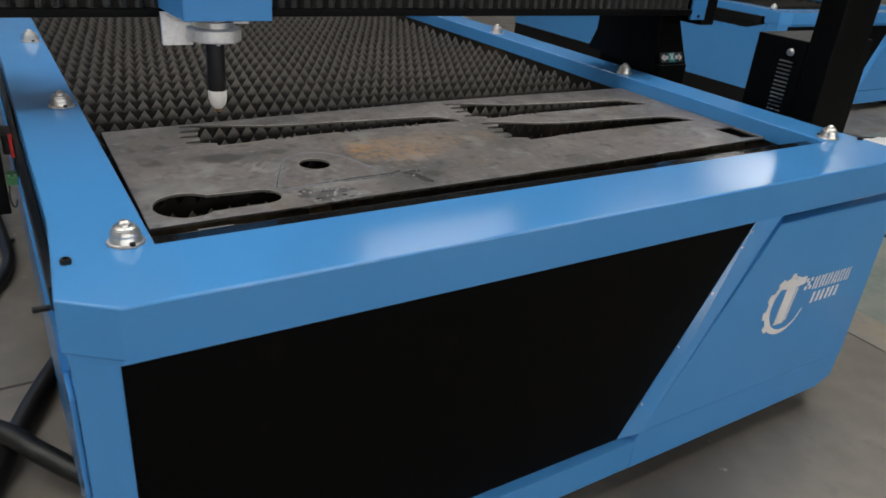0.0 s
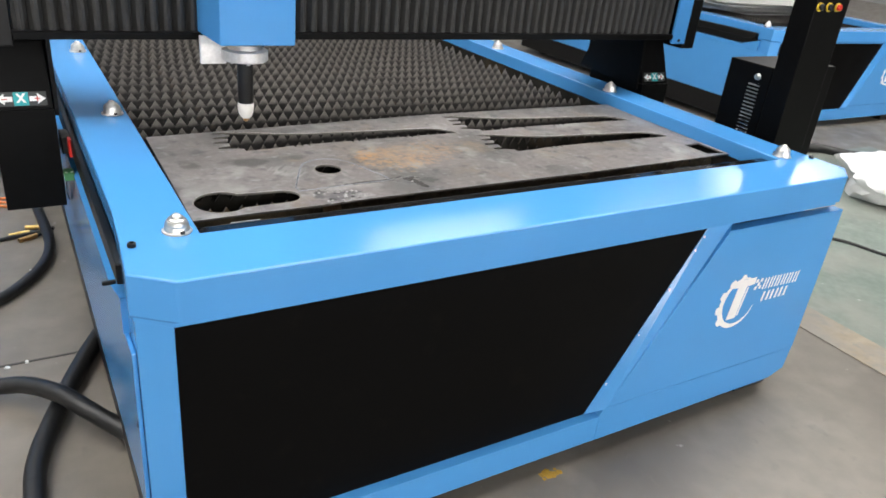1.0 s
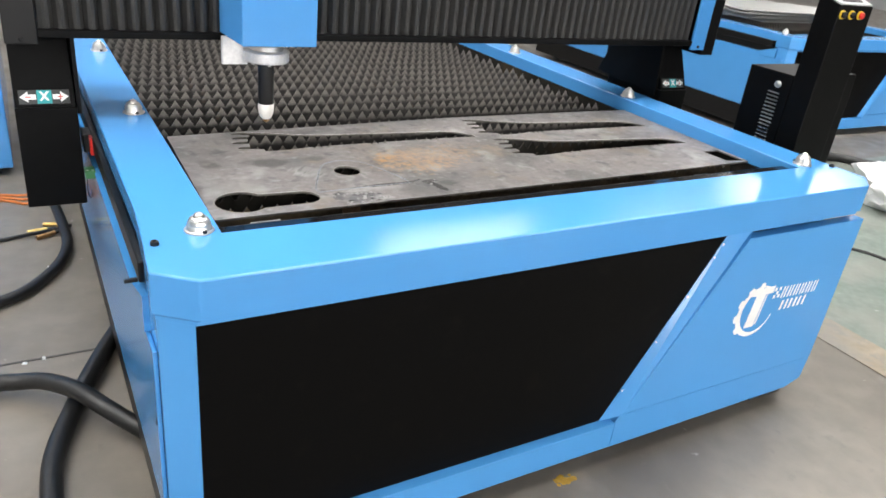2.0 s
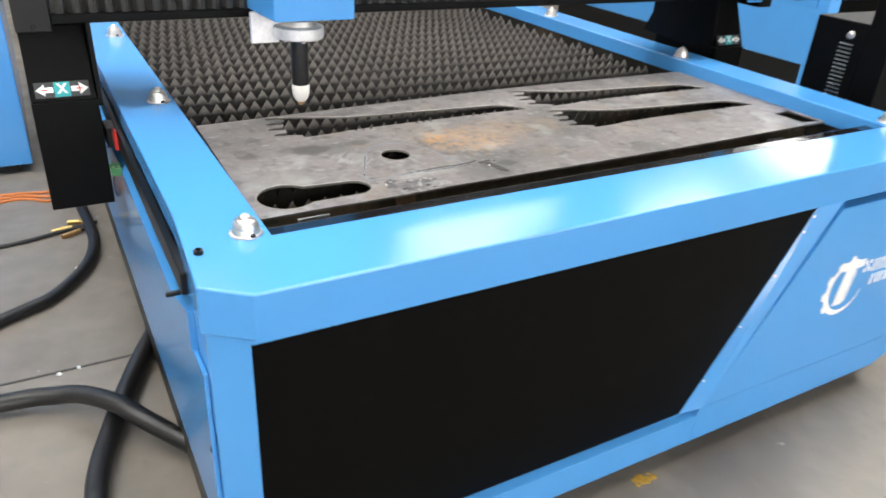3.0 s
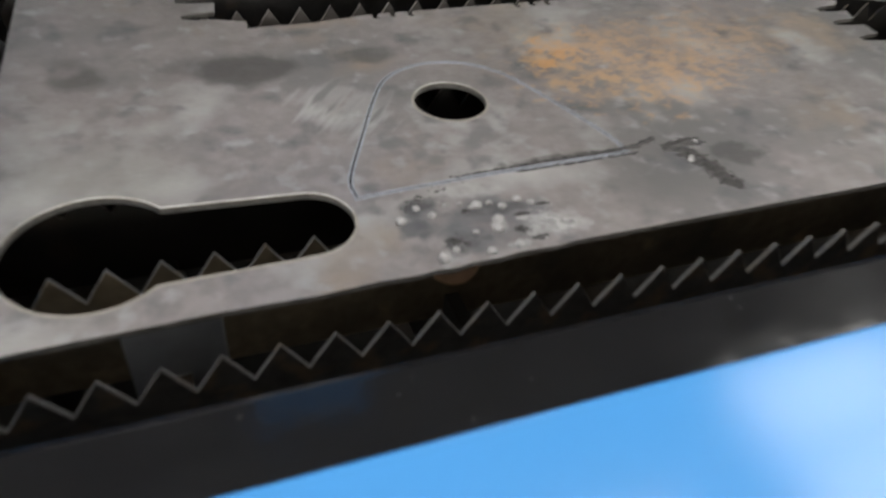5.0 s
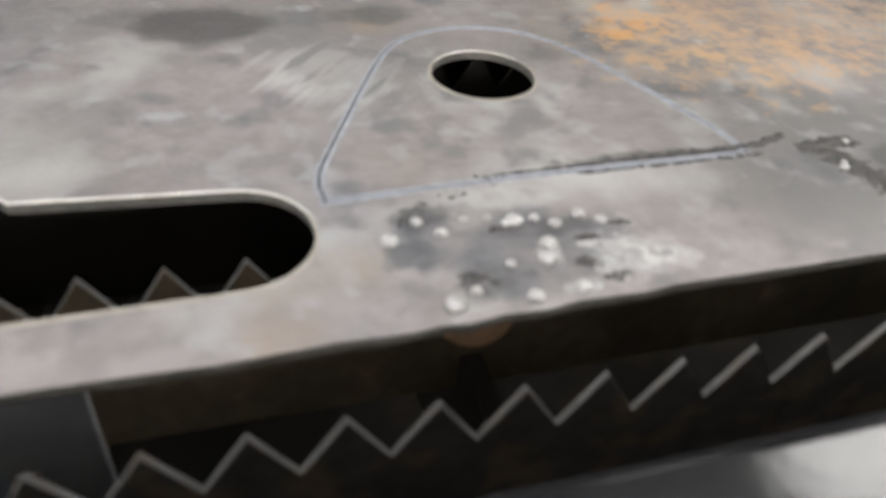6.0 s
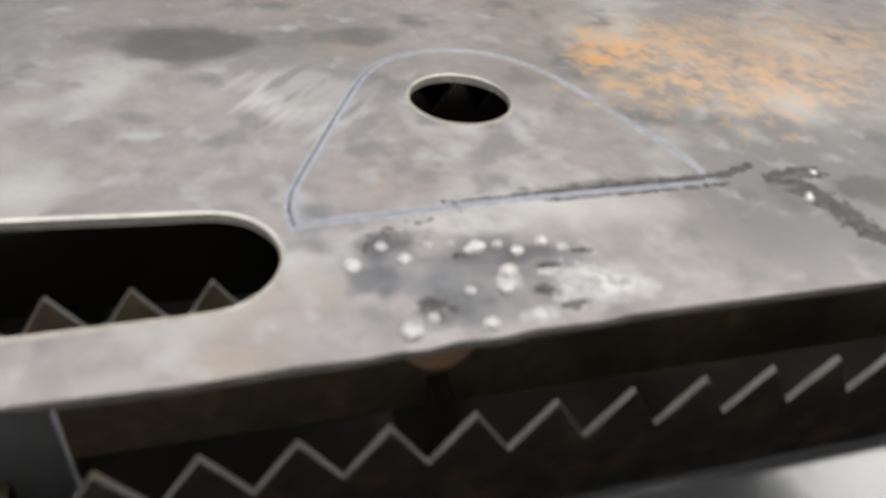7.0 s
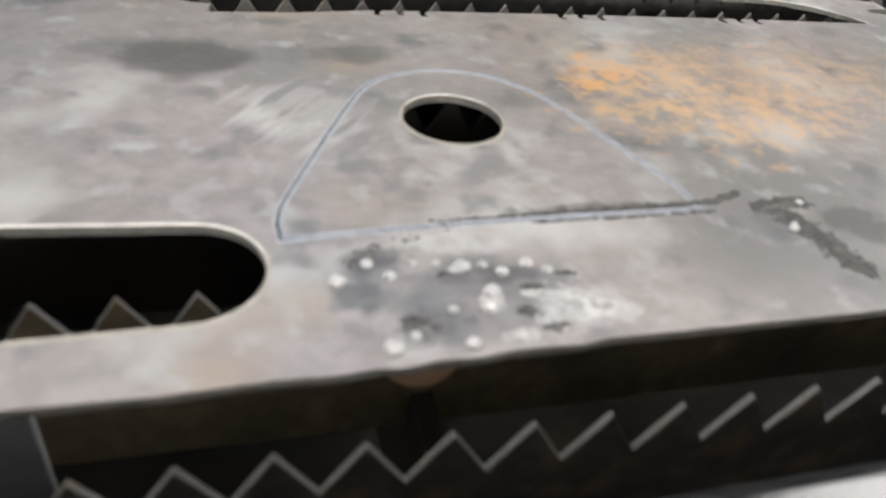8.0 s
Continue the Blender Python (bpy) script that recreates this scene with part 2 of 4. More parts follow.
PLATE_BLOTS = (
    ((0.62, 0.38, 0.7), (0.24, 0.19, 0.1), (0.38, 0.27, 0.18), 40.0, 0.94, 1.14, 0.5),
    ((0.56, 0.4, 0.7), (0.09, 0.08, 0.1), (0.52, 0.27, 0.09), 55.0, 0.98, 1.1, 0.7),
    ((0.63, 0.36, 0.7), (0.27, 0.2, 0.1), (0.46, 0.28, 0.14), 75.0, 0.98, 1.14, 0.6),
    ((0.70, 0.39, 0.7), (0.30, 0.18, 0.1), (0.43, 0.28, 0.17), 95.0, 0.97, 1.13, 0.55),
    ((0.80, 0.42, 0.7), (0.34, 0.16, 0.1), (0.33, 0.24, 0.17), 60.0, 0.98, 1.15, 0.5),
    ((0.250, 0.420, 0.7), (0.092, 0.050, 0.1), (0.07, 0.066, 0.064), 17.0, 0.74, 0.94, 0.85),
    ((0.113, 0.44, 0.7), (0.042, 0.062, 0.1), (0.08, 0.075, 0.07), 12.0, 0.78, 0.95, 0.8),
    ((0.375, 0.432, 0.7), (0.062, 0.034, 0.1), (0.08, 0.077, 0.074), 22.0, 0.78, 0.98, 0.78),
    ((0.33, 0.345, 0.7), (0.08, 0.085, 0.1), (0.40, 0.39, 0.385), 75.0, 0.86, 1.04, 0.65, 39.0, 0.12),
    ((0.34, 0.355, 0.7), (0.07, 0.08, 0.1), (0.09, 0.088, 0.086), 75.0, 0.94, 1.08, 0.7, 39.0, 0.12),
    ((0.43, 0.30, 0.7), (0.10, 0.09, 0.1), (0.36, 0.35, 0.345), 34.0, 0.9, 1.08, 0.6),
    ((0.40, 0.28, 0.7), (0.12, 0.09, 0.1), (0.12, 0.12, 0.124), 42.0, 0.94, 1.08, 0.6),
    ((0.395, 0.165, 0.7), (0.08, 0.05, 0.1), (0.12, 0.122, 0.13), 45.0, 0.78, 1.0, 0.7),
    ((0.437, 0.150, 0.7), (0.045, 0.03, 0.1), (0.42, 0.41, 0.405), 90.0, 0.86, 1.06, 0.6),
    ((0.395, 0.205, 0.7), (0.06, 0.02, 0.1), (0.42, 0.41, 0.4), 50.0, 0.85, 1.05, 0.6),
    ((0.352, 0.196, 0.7), (0.03, 0.016, 0.1), (0.07, 0.07, 0.072), 60.0, 0.8, 1.0, 0.8),
    ((0.34, 0.168, 0.7), (0.03, 0.016, 0.1), (0.09, 0.092, 0.098), 70.0, 0.78, 1.0, 0.8),
    ((0.40, 0.178, 0.7), (0.05, 0.012, 0.1), (0.085, 0.084, 0.086), 70.0, 0.8, 1.0, 0.8),
    ((0.37, 0.150, 0.7), (0.03, 0.014, 0.1), (0.09, 0.09, 0.094), 90.0, 0.84, 1.0, 0.7),
    ((0.445, 0.152, 0.7), (0.045, 0.026, 0.1), (0.4, 0.39, 0.385), 80.0, 0.88, 1.06, 0.6),
    ((0.36, 0.145, 0.7), (0.016, 0.022, 0.1), (0.07, 0.07, 0.072), 90.0, 0.82, 1.0, 0.8),
    ((0.48, 0.227, 0.7), (0.1, 0.012, 0.1), (0.06, 0.055, 0.052), 80.0, 0.82, 1.0, 0.8),
    ((0.13, 0.26, 0.7), (0.12, 0.12, 0.1), (0.3, 0.29, 0.27), 9.0, 0.85, 1.1, 0.4),
    ((0.64, 0.2, 0.7), (0.07, 0.03, 0.1), (0.07, 0.068, 0.066), 40.0, 0.88, 1.0, 0.8),
)
PLATE = plate_material()


# ---- mesh helpers ----
def part(name, bm, mat, parent=None, label="", smooth=False):
    """Links a bmesh as one mesh object under a thing or a part."""
    me = bpy.data.meshes.new(name)
    bmesh.ops.recalc_face_normals(bm, faces=bm.faces)
    if smooth:
        for f in bm.faces:
            f.smooth = True
        for e in bm.edges:
            if len(e.link_faces) == 2 and e.calc_face_angle(0) > 0.7:
                e.smooth = False
    bm.to_mesh(me)
    bm.free()
    for m in mat if isinstance(mat, (list, tuple)) else (mat,):
        me.materials.append(m)
    ob = new(name, me)
    if parent:
        ob.parent = parent
    if label:
        ob["label"] = label
    return ob


def again(ob, x, y, z, parent=None, rz=0.0):
    """A further piece on the same mesh, moved."""
    o = new(ob.name.split(".")[0], ob.data)
    o.matrix_basis = pose(x, y, z, 0, 0, rz)
    o.parent = parent
    return o


def empty(name, label, category, group="", x=0, y=0, z=0):
    o = new(name)
    o.location = (x, y, z)
    o.empty_display_size = 0.05
    return tagged(o, label, category, group)


def box(bm, x0, x1, y0, y1, z0, z1, bevel=0.0, seg=2):
    b = bmesh.new()
    bmesh.ops.create_cube(b, size=1)
    for v in b.verts:
        v.co = Vector(((x0 + x1) / 2 + v.co.x * (x1 - x0), (y0 + y1) / 2 + v.co.y * (y1 - y0), (z0 + z1) / 2 + v.co.z * (z1 - z0)))
    if bevel:
        bmesh.ops.bevel(b, geom=list(b.edges), offset=bevel, segments=seg, affect="EDGES", profile=0.5)
    join(bm, b)
    return bm


def join(bm, b, m=None):
    """Adds the mesh b to bm and frees it."""
    if m is not None:
        bmesh.ops.transform(b, matrix=m, verts=b.verts)
    me = bpy.data.meshes.new("tmp")
    b.to_mesh(me)
    b.free()
    bm.from_mesh(me)
    bpy.data.meshes.remove(me)
    return bm


def prism(bm, poly, a, b, axis="z", bevel=0.0):
    """A straight-sided solid from a polygon. axis z: (x, y) from z=a to b; y: (x, z) from y=a to b; x: (y, z)."""
    def place(p, q):
        return {"z": (p[0], p[1], q), "y": (p[0], q, p[1]), "x": (q, p[0], p[1])}[axis]
    c = bmesh.new()
    lo = [c.verts.new(place(p, a)) for p in poly]
    hi = [c.verts.new(place(p, b)) for p in poly]
    c.faces.new(lo)
    c.faces.new(hi)
    n = len(poly)
    for i in range(n):
        c.faces.new((lo[i], lo[(i + 1) % n], hi[(i + 1) % n], hi[i]))
    bmesh.ops.recalc_face_normals(c, faces=c.faces)
    if bevel:
        bmesh.ops.bevel(c, geom=list(c.edges), offset=bevel, segments=2, affect="EDGES", profile=0.5)
    return join(bm, c)


def lathe(bm, profile, x=0.0, y=0.0, z=0.0, n=28):
    """Turns (radius, height) points round a vertical axis."""
    rings = []
    for r, h in profile:
        if r < 1e-5:
            rings.append([bm.verts.new((x, y, z + h))])
        else:
            rings.append([bm.verts.new((x + r * math.cos(2 * math.pi * i / n), y + r * math.sin(2 * math.pi * i / n), z + h)) for i in range(n)])
    for a, b in zip(rings, rings[1:]):
        for i in range(n):
            j = (i + 1) % n
            if len(a) == 1 and len(b) == 1:
                continue
            if len(a) == 1:
                bm.faces.new((a[0], b[i], b[j]))
            elif len(b) == 1:
                bm.faces.new((a[i], a[j], b[0]))
            else:
                bm.faces.new((a[i], a[j], b[j], b[i]))
    return bm


def smooth_line(points, step=0.02):
    """A rounded line through points (Catmull-Rom), sampled at about step."""
    p = [Vector(q) for q in points]
    p = [p[0] * 2 - p[1]] + p + [p[-1] * 2 - p[-2]]
    out = []
    for i in range(1, len(p) - 2):
        n = max(2, int((p[i + 1] - p[i]).length / step))
        for k in range(n):
            t = k / n
            out.append(0.5 * (2 * p[i] + (p[i + 1] - p[i - 1]) * t + (2 * p[i - 1] - 5 * p[i] + 4 * p[i + 1] - p[i + 2]) * t * t
                              + (3 * p[i] - p[i - 1] - 3 * p[i + 1] + p[i + 2]) * t ** 3))
    return out + [p[-2]]


def tube(bm, points, radius, step=0.02, n=12, rib=0.0):
    """A hose along a line; rib makes every other ring thinner."""
    line = smooth_line(points, step)
    rings = []
    for i, c in enumerate(line):
        d = (line[min(i + 1, len(line) - 1)] - line[max(i - 1, 0)]).normalized()
        s = d.cross(Vector((0, 0, 1)))
        s = s.normalized() if s.length > 0.05 else Vector((1, 0, 0))
        u = s.cross(d)
        r = radius - (rib if i % 2 else 0)
        rings.append([bm.verts.new(c + r * (math.cos(2 * math.pi * k / n) * s + math.sin(2 * math.pi * k / n) * u)) for k in range(n)])
    for a, b in zip(rings, rings[1:]):
        for k in range(n):
            bm.faces.new((a[k], a[(k + 1) % n], b[(k + 1) % n], b[k]))
    bm.faces.new(rings[0])
    bm.faces.new(rings[-1])
    return bm


def sheet_with_holes(bm, outer, holes, z0, z1, side=1):
    """A flat plate with openings cut through; the cut walls take the second material."""
    c = bmesh.new()
    loops = []
    for poly in (outer, *holes):
        vs = [c.verts.new((x, y, z1)) for x, y in poly]
        loops.append(vs)
    edges = [c.edges.new((vs[i], vs[(i + 1) % len(vs)])) for vs in loops for i in range(len(vs))]
    bmesh.ops.triangle_fill(c, use_beauty=True, use_dissolve=False, edges=edges)
    low = {v: c.verts.new((v.co.x, v.co.y, z0)) for vs in loops for v in vs}
    top = list(c.faces)
    for f in top:
        c.faces.new([low[v] for v in reversed(f.verts)])
    for vs in loops:
        for i in range(len(vs)):
            a, b = vs[i], vs[(i + 1) % len(vs)]
            c.faces.new((a, b, low[b], low[a])).material_index = side
    return join(bm, c)


def arc(cx, cy, r, a0, a1, n):
    return [(cx + r * math.cos(radians(a0 + (a1 - a0) * i / n)), cy + r * math.sin(radians(a0 + (a1 - a0) * i / n))) for i in range(n + 1)]


# ---- the hall ----
FX0, FX1, FY0, FY1, HALL = -9.0, 20.0, -10.0, 16.0, 6.0


def hall():
    bm = bmesh.new()
    box(bm, FX0, FX1, FY0, FY1, -0.2, 0.0)
    tagged(part("floor", bm, CONCRETE), "worn grey-brown polished concrete hall floor", "floor", kind="structure")
    bm = bmesh.new()
    box(bm, 2.42, 5.2, -8.0, 1.55, 0.0005, 0.003)
    tagged(part("floor_coating", bm, GREENF), "worn grey-green painted floor area on concrete", "floor", kind="structure")
    bm = bmesh.new()
    box(bm, 2.24, 2.42, -8.0, 1.6, 0.0005, 0.0035)
    tagged(part("floor_line", bm, YELLINE), "faded yellow aisle line on concrete floor", "floor marking", kind="structure")
    bm = bmesh.new()
    box(bm, FX0, 14, 0.812, 0.82, 0.0004, 0.002)
    tagged(part("floor_joint", bm, JOINT), "dark saw-cut joint in concrete floor", "floor joint", kind="structure")
    for name, b in (("wall_north", (FX0, FX1, FY1, FY1 + 0.2)), ("wall_south", (FX0, FX1, FY0 - 0.2, FY0)),
                    ("wall_west", (FX0 - 0.2, FX0, FY0, FY1)), ("wall_east", (FX1, FX1 + 0.2, FY0, FY1))):
        bm = bmesh.new()
        box(bm, *b, 0, HALL)
        tagged(part(name, bm, WALLM), "plain pale grey factory hall wall", "wall", kind="structure")
    bm = bmesh.new()
    box(bm, FX0, FX1, FY0, FY1, HALL, HALL + 0.2)
    tagged(part("ceiling", bm, ROOFM), "plain pale grey factory hall roof", "ceiling", kind="structure")
    for x, y, w, d in ROOFLIGHTS:
        bm = bmesh.new()
        box(bm, x - w / 2, x + w / 2, y - d / 2, y + d / 2, HALL - 0.03, HALL - 0.005)
        tagged(part("rooflight", bm, SKYLITE), "unseen translucent daylight panel in hall roof", "rooflight", kind="structure")
    # Unseen glowing panels, added to light front faces and slat teeth from low down.
    for k, x in enumerate((-6.0, -1.5, 3.0, 7.5)):
        bm = bmesh.new()
        box(bm, x - 1.7, x + 1.7, FY0 + 0.005, FY0 + 0.03, 1.6, 4.6)
        tagged(part(f"window_{k + 1}", bm, SOUTHFILL), "large bright frosted hall window", "window", kind="structure")


# Unseen overhead row, added as fill; no reflection gives its place.
ROOFLIGHTS = [(x, 0.6, 3.2, 2.8) for x in (-6.2, -2.2, 2.0, 6.4)]
ROOFLIGHTS += [(0.0, 7.0, 3.1, 1.5), (5.3, 7.7, 1.9, 0.9), (6.6, 9.2, 3.2, 0.6), (10.3, 7.7, 2.2, 1.1), (10.6, 5.2, 2.2, 0.8), (17.0, 9.5, 4.0, 2.0), (5.9, 2.62, 2.1, 0.95), (-6.0, 6.5, 3.0, 2.4)]
hall()

# ---- the cutting table ----
TOP, PZ = 0.74, 0.70
CX = 0.862                      # middle of the table
LEN = 2.75                      # rear edge
IN_L, IN_R = 0.036, 1.688       # opening
OUT_L, OUT_R = -0.092, 1.816


def mirror(x):
    return 2 * CX - x


def cutting_table():
    t = empty("plasma_cutting_table", "blue steel plasma cutting table with black panels and slatted bed", "cutting table", "cutting tables")
    # top frame: front rail with cut corners, two long rails, rear rail
    half = [(-0.041, -0.188), (-0.109, -0.137), (-0.1, -0.02), (OUT_L, 0.12), (OUT_L, LEN)]
    outline = half + [(mirror(x), y) for x, y in reversed(half)]
    opening = [(IN_L, -0.02), (IN_R, -0.02), (IN_R, LEN - 0.12), (IN_L, LEN - 0.12)]
    bm = bmesh.new()
    sheet_with_holes(bm, outline, [opening], 0.692, TOP, 0)
    bmesh.ops.recalc_face_normals(bm, faces=bm.faces)
    bmesh.ops.bevel(bm, geom=[e for e in bm.edges if len(e.link_faces) == 2 and e.calc_face_angle(0) > 0.5 and max(v.co.z for v in e.verts) > TOP - 0.001],
                    offset=0.0035, segments=3, affect="EDGES", profile=0.5)
    top = part("top_frame", bm, BLUE, t, smooth=True)
    for p in top.data.polygons:
        p.use_smooth = abs(p.normal.z) < 0.98 and abs(p.normal.z) > 0.02
    bm = bmesh.new()
    lip = [(-0.041, -0.188), (-0.109, -0.137), (-0.1, -0.02)]
    lip2 = [(-0.045, -0.177), (-0.103, -0.134), (-0.096, -0.02)]
    rows = []
    for l, z in ((lip, 0.6925), (lip, 0.664), (lip2, 0.657), (lip2, 0.6495)):
        rows.append([bm.verts.new((x, y, z)) for x, y in reversed(l)] + [bm.verts.new((mirror(x), y, z)) for x, y in l])
    for a, b in zip(rows, rows[1:]):
        for k in range(len(a) - 1):
            bm.faces.new((a[k], a[k + 1], b[k + 1], b[k]))
    bm.faces.new(rows[-1])
    part("turned_lip", bm, BLUE, t)
    bm = bmesh.new()
    box(bm, OUT_L + 0.002, OUT_R - 0.002, LEN - 0.11, LEN - 0.004, 0.05, 0.691, 0.003)
    part("rear_panel", bm, BLUE, t)
    # front frame round the black panel
    bm = bmesh.new()
    prism(bm, [(-0.0465, -0.1735), (-0.101, -0.132), (-0.101, -0.05), (-0.0465, -0.05)], 0.055, 0.6494, "z", 0.002)
    part("corner_post", bm, BLUE, t)
    bm = bmesh.new()
    prism(bm, [(-0.1570, 0.1372), (-0.1808, 0.1335), (-0.1808, 0.055), (-0.10, 0.055), (-0.10, 0.1372)], -0.0465, 1.003, "x", 0.0015)
    part("bottom_rail", bm, BLUE, t)
    bm = bmesh.new()
    prism(bm, [(1.0005, 0.1372), (1.0035, 0.1335), (1.0035, 0.055), (1.735, 0.058), (1.797, 0.080), (1.806, 0.1573), (1.0132, 0.1573)], -0.1812, -0.10, "y", 0.0015)
    part("bottom_rail", bm, BLUE, t)
    bm = bmesh.new()
    prism(bm, [(-0.047, 0.128), (0.960, 0.128), (1.266, 0.649), (-0.047, 0.649)], -0.158, -0.15, "y")
    part("front_panel", bm, MATT, t, "matt black front panel")
    bm = bmesh.new()
    prism(bm, [(0.966, 0.1375), (1.0125, 0.1570), (1.3205, 0.6325), (1.333, 0.6495), (1.267, 0.6495)], -0.1828, -0.149, "y")
    for v in bm.verts:          # the face slopes in towards the panel
        if v.co.y < -0.18 and (v.co.z < 0.14 or v.co.x < 1.30 and v.co.z > 0.64):
            v.co.y = -0.1595
        elif v.co.y < -0.18 and v.co.z > 0.64:
            v.co.y = -0.174
    part("diagonal_edge", bm, BLUE, t)
    bm = bmesh.new()
    prism(bm, [(1.0155, 0.159), (1.806, 0.159), (1.812, 0.632), (1.320, 0.632)], -0.183, -0.15, "y", 0.003)
    corner = part("corner_panel", bm, BLUE, t)
    emblem(corner)
    random.seed(8)
    bm = bmesh.new()
    for f in (0.16, 0.42, 0.66, 0.86, 0.93):
        x, z = 0.966 + 0.301 * f, 0.1375 + 0.512 * f
        prism(bm, [(x + 0.003 + random.uniform(0, 0.004), z), (x + 0.006, z + 0.002), (x + 0.007, z + 0.006), (x + 0.004, z + 0.005)], -0.1640, -0.1590, "y")
    tagged(part("paint_chip", bm, WHITE, t, "small pale paint chips"), kind="stuff")
    # long sides
    for s in (0, 1):
        def sx(a, b):
            return (a, b) if s == 0 else (mirror(b), mirror(a))
        bm = bmesh.new()
        box(bm, *sx(-0.109, -0.1015), -0.118, LEN - 0.02, 0.2, 0.575, 0.002)
        part("side_panel", bm, BLUE, t)
        bm = bmesh.new()
        box(bm, *sx(-0.1, -0.095), -0.04, LEN - 0.02, 0.05, 0.2)
        part("side_skirt", bm, BLACK, t)
        bm = bmesh.new()
        prism(bm, [(-0.049, 0.576), (LEN - 0.02, 0.576), (LEN - 0.02, 0.60), (0.10, 0.60), (-0.049, 0.648)], *sx(-0.111, -0.07), "x")
        part("side_ledge", bm, BLUE, t)
        bm = bmesh.new()
        box(bm, *sx(-0.108, -0.0925), 0.0, LEN - 0.15, 0.648, 0.69, 0.003)
        rail = part("guide_rail", bm, BLACK, t, "black linear guide rail")
        bm = bmesh.new()
        box(bm, *sx(-0.132, -0.1085), 0.004, 0.012, 0.648, 0.656, 0.002)
        part("end_stop", bm, BLACK, rail)
        bm = bmesh.new()
        box(bm, *sx(-0.09, -0.0702), 0.0, LEN - 0.15, 0.602, 0.688)
        part("rail_beam", bm, BLACK, t)
    # bed: ledge, walls, bottom
    bm = bmesh.new()
    prism(bm, [(-0.0195, 0.724), (0.0355, 0.724), (0.0395, 0.7228), (0.0415, 0.7205), (0.042, 0.717), (0.042, 0.55), (0.034, 0.55), (0.034, 0.714), (-0.0195, 0.716)], IN_L + 0.001, IN_R - 0.001, "x", 0.001)
    part("front_ledge", bm, GLOSS, t, "glossy black ledge along the bed")
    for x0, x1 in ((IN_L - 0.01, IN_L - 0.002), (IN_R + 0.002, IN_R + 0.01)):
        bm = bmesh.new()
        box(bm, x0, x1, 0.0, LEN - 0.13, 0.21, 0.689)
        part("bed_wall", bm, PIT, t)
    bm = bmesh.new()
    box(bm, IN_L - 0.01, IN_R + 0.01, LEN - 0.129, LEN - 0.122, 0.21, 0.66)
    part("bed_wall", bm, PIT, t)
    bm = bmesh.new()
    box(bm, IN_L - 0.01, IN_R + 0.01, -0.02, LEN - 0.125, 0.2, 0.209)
    part("bed_floor", bm, PIT, t, "dark brown bed floor")
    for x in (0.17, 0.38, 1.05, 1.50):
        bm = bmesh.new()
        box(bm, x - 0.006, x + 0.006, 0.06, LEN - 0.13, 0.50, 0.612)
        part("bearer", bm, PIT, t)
    # bracket plates beside the slats
    for x in (0.17, 1.50):
        bm = bmesh.new()
        box(bm, x - 0.032, x + 0.032, 0.158, 0.163, 0.56, 0.668, 0.001)
        part("slat_bracket", bm, BRACKET, t, "dull grey slat bracket")
    # toothed slats, one mesh
    pitch, n = 0.0334, 49
    tip, dip = 0.6935, 0.6675
    x0 = 0.331 - 9 * pitch + pitch / 2 - pitch
    poly = [(x0, 0.60)]
    for i in range(n):
        a = x0 + i * pitch
        poly += [(a, dip), (a + pitch / 2, tip)]
    poly += [(x0 + n * pitch, dip), (x0 + n * pitch, 0.60)]
    def toothed(outline, mats, label):
        bm = bmesh.new()
        prism(bm, outline, -0.0015, 0.0015, "y")
        for f in bm.faces:
            if abs(f.normal.y) < 0.5 and f.calc_center_median().z > 0.66:
                f.material_index = 1
        return part("slat", bm, mats, t, label)
    # front slat: the ledge's shade is painted into its face
    slat = toothed(poly, (DARKSLAT, BARE), "front slat, ledge shade in its colour, bare tooth edges")
    slat.location = (0, 0.096, 0)
    low_poly = [(x, 0.587 if z == 0.60 else z) for x, z in poly]
    slat = toothed(low_poly, (RUSTSLAT, BARE), "rust-brown slat with bare tooth edges")
    slat.location = (0.0065, 0.187, 0)
    # under the plate: the same slat, near-black, the plate's shade in its colour
    slat = toothed(poly, (PIT, DARKSLAT), "slat under the plate with shade in its colour")
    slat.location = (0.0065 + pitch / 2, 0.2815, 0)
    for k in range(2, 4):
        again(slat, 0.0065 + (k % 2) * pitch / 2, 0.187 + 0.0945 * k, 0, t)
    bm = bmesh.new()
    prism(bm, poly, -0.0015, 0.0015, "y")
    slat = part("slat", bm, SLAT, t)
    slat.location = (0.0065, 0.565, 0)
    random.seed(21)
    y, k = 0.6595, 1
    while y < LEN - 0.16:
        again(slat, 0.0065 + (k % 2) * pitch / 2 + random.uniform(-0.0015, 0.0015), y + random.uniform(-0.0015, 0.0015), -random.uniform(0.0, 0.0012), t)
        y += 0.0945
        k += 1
    # feet
    for x in (0.06, 1.66):
        for y in (-0.02, LEN - 0.2):
            foot = bmesh.new()
            lathe(foot, [(0.0, 0.0), (0.045, 0.0), (0.045, 0.018), (0.016, 0.024), (0.016, 0.07), (0.0, 0.07)], x, y)
            part("foot", foot, RUBBER, t, smooth=True)
    bm = bmesh.new()
    box(bm, 1.2, 1.72, -0.095, LEN - 0.1, 0.03, 0.065)
    part("bottom_tray", bm, BLACK, t)
    for x0, x1 in ((1.64, 1.79), (-0.066, 0.084)):
        bm = bmesh.new()
        box(bm, x0, x1, -0.14, 0.03, 0.0, 0.048, 0.003)
        part("foot_block", bm, BLACK, t, "low black foot block")
    # frame screws
    for x, y in ((-0.083, -0.04), (mirror(-0.083), -0.04)):
        bm = bmesh.new()
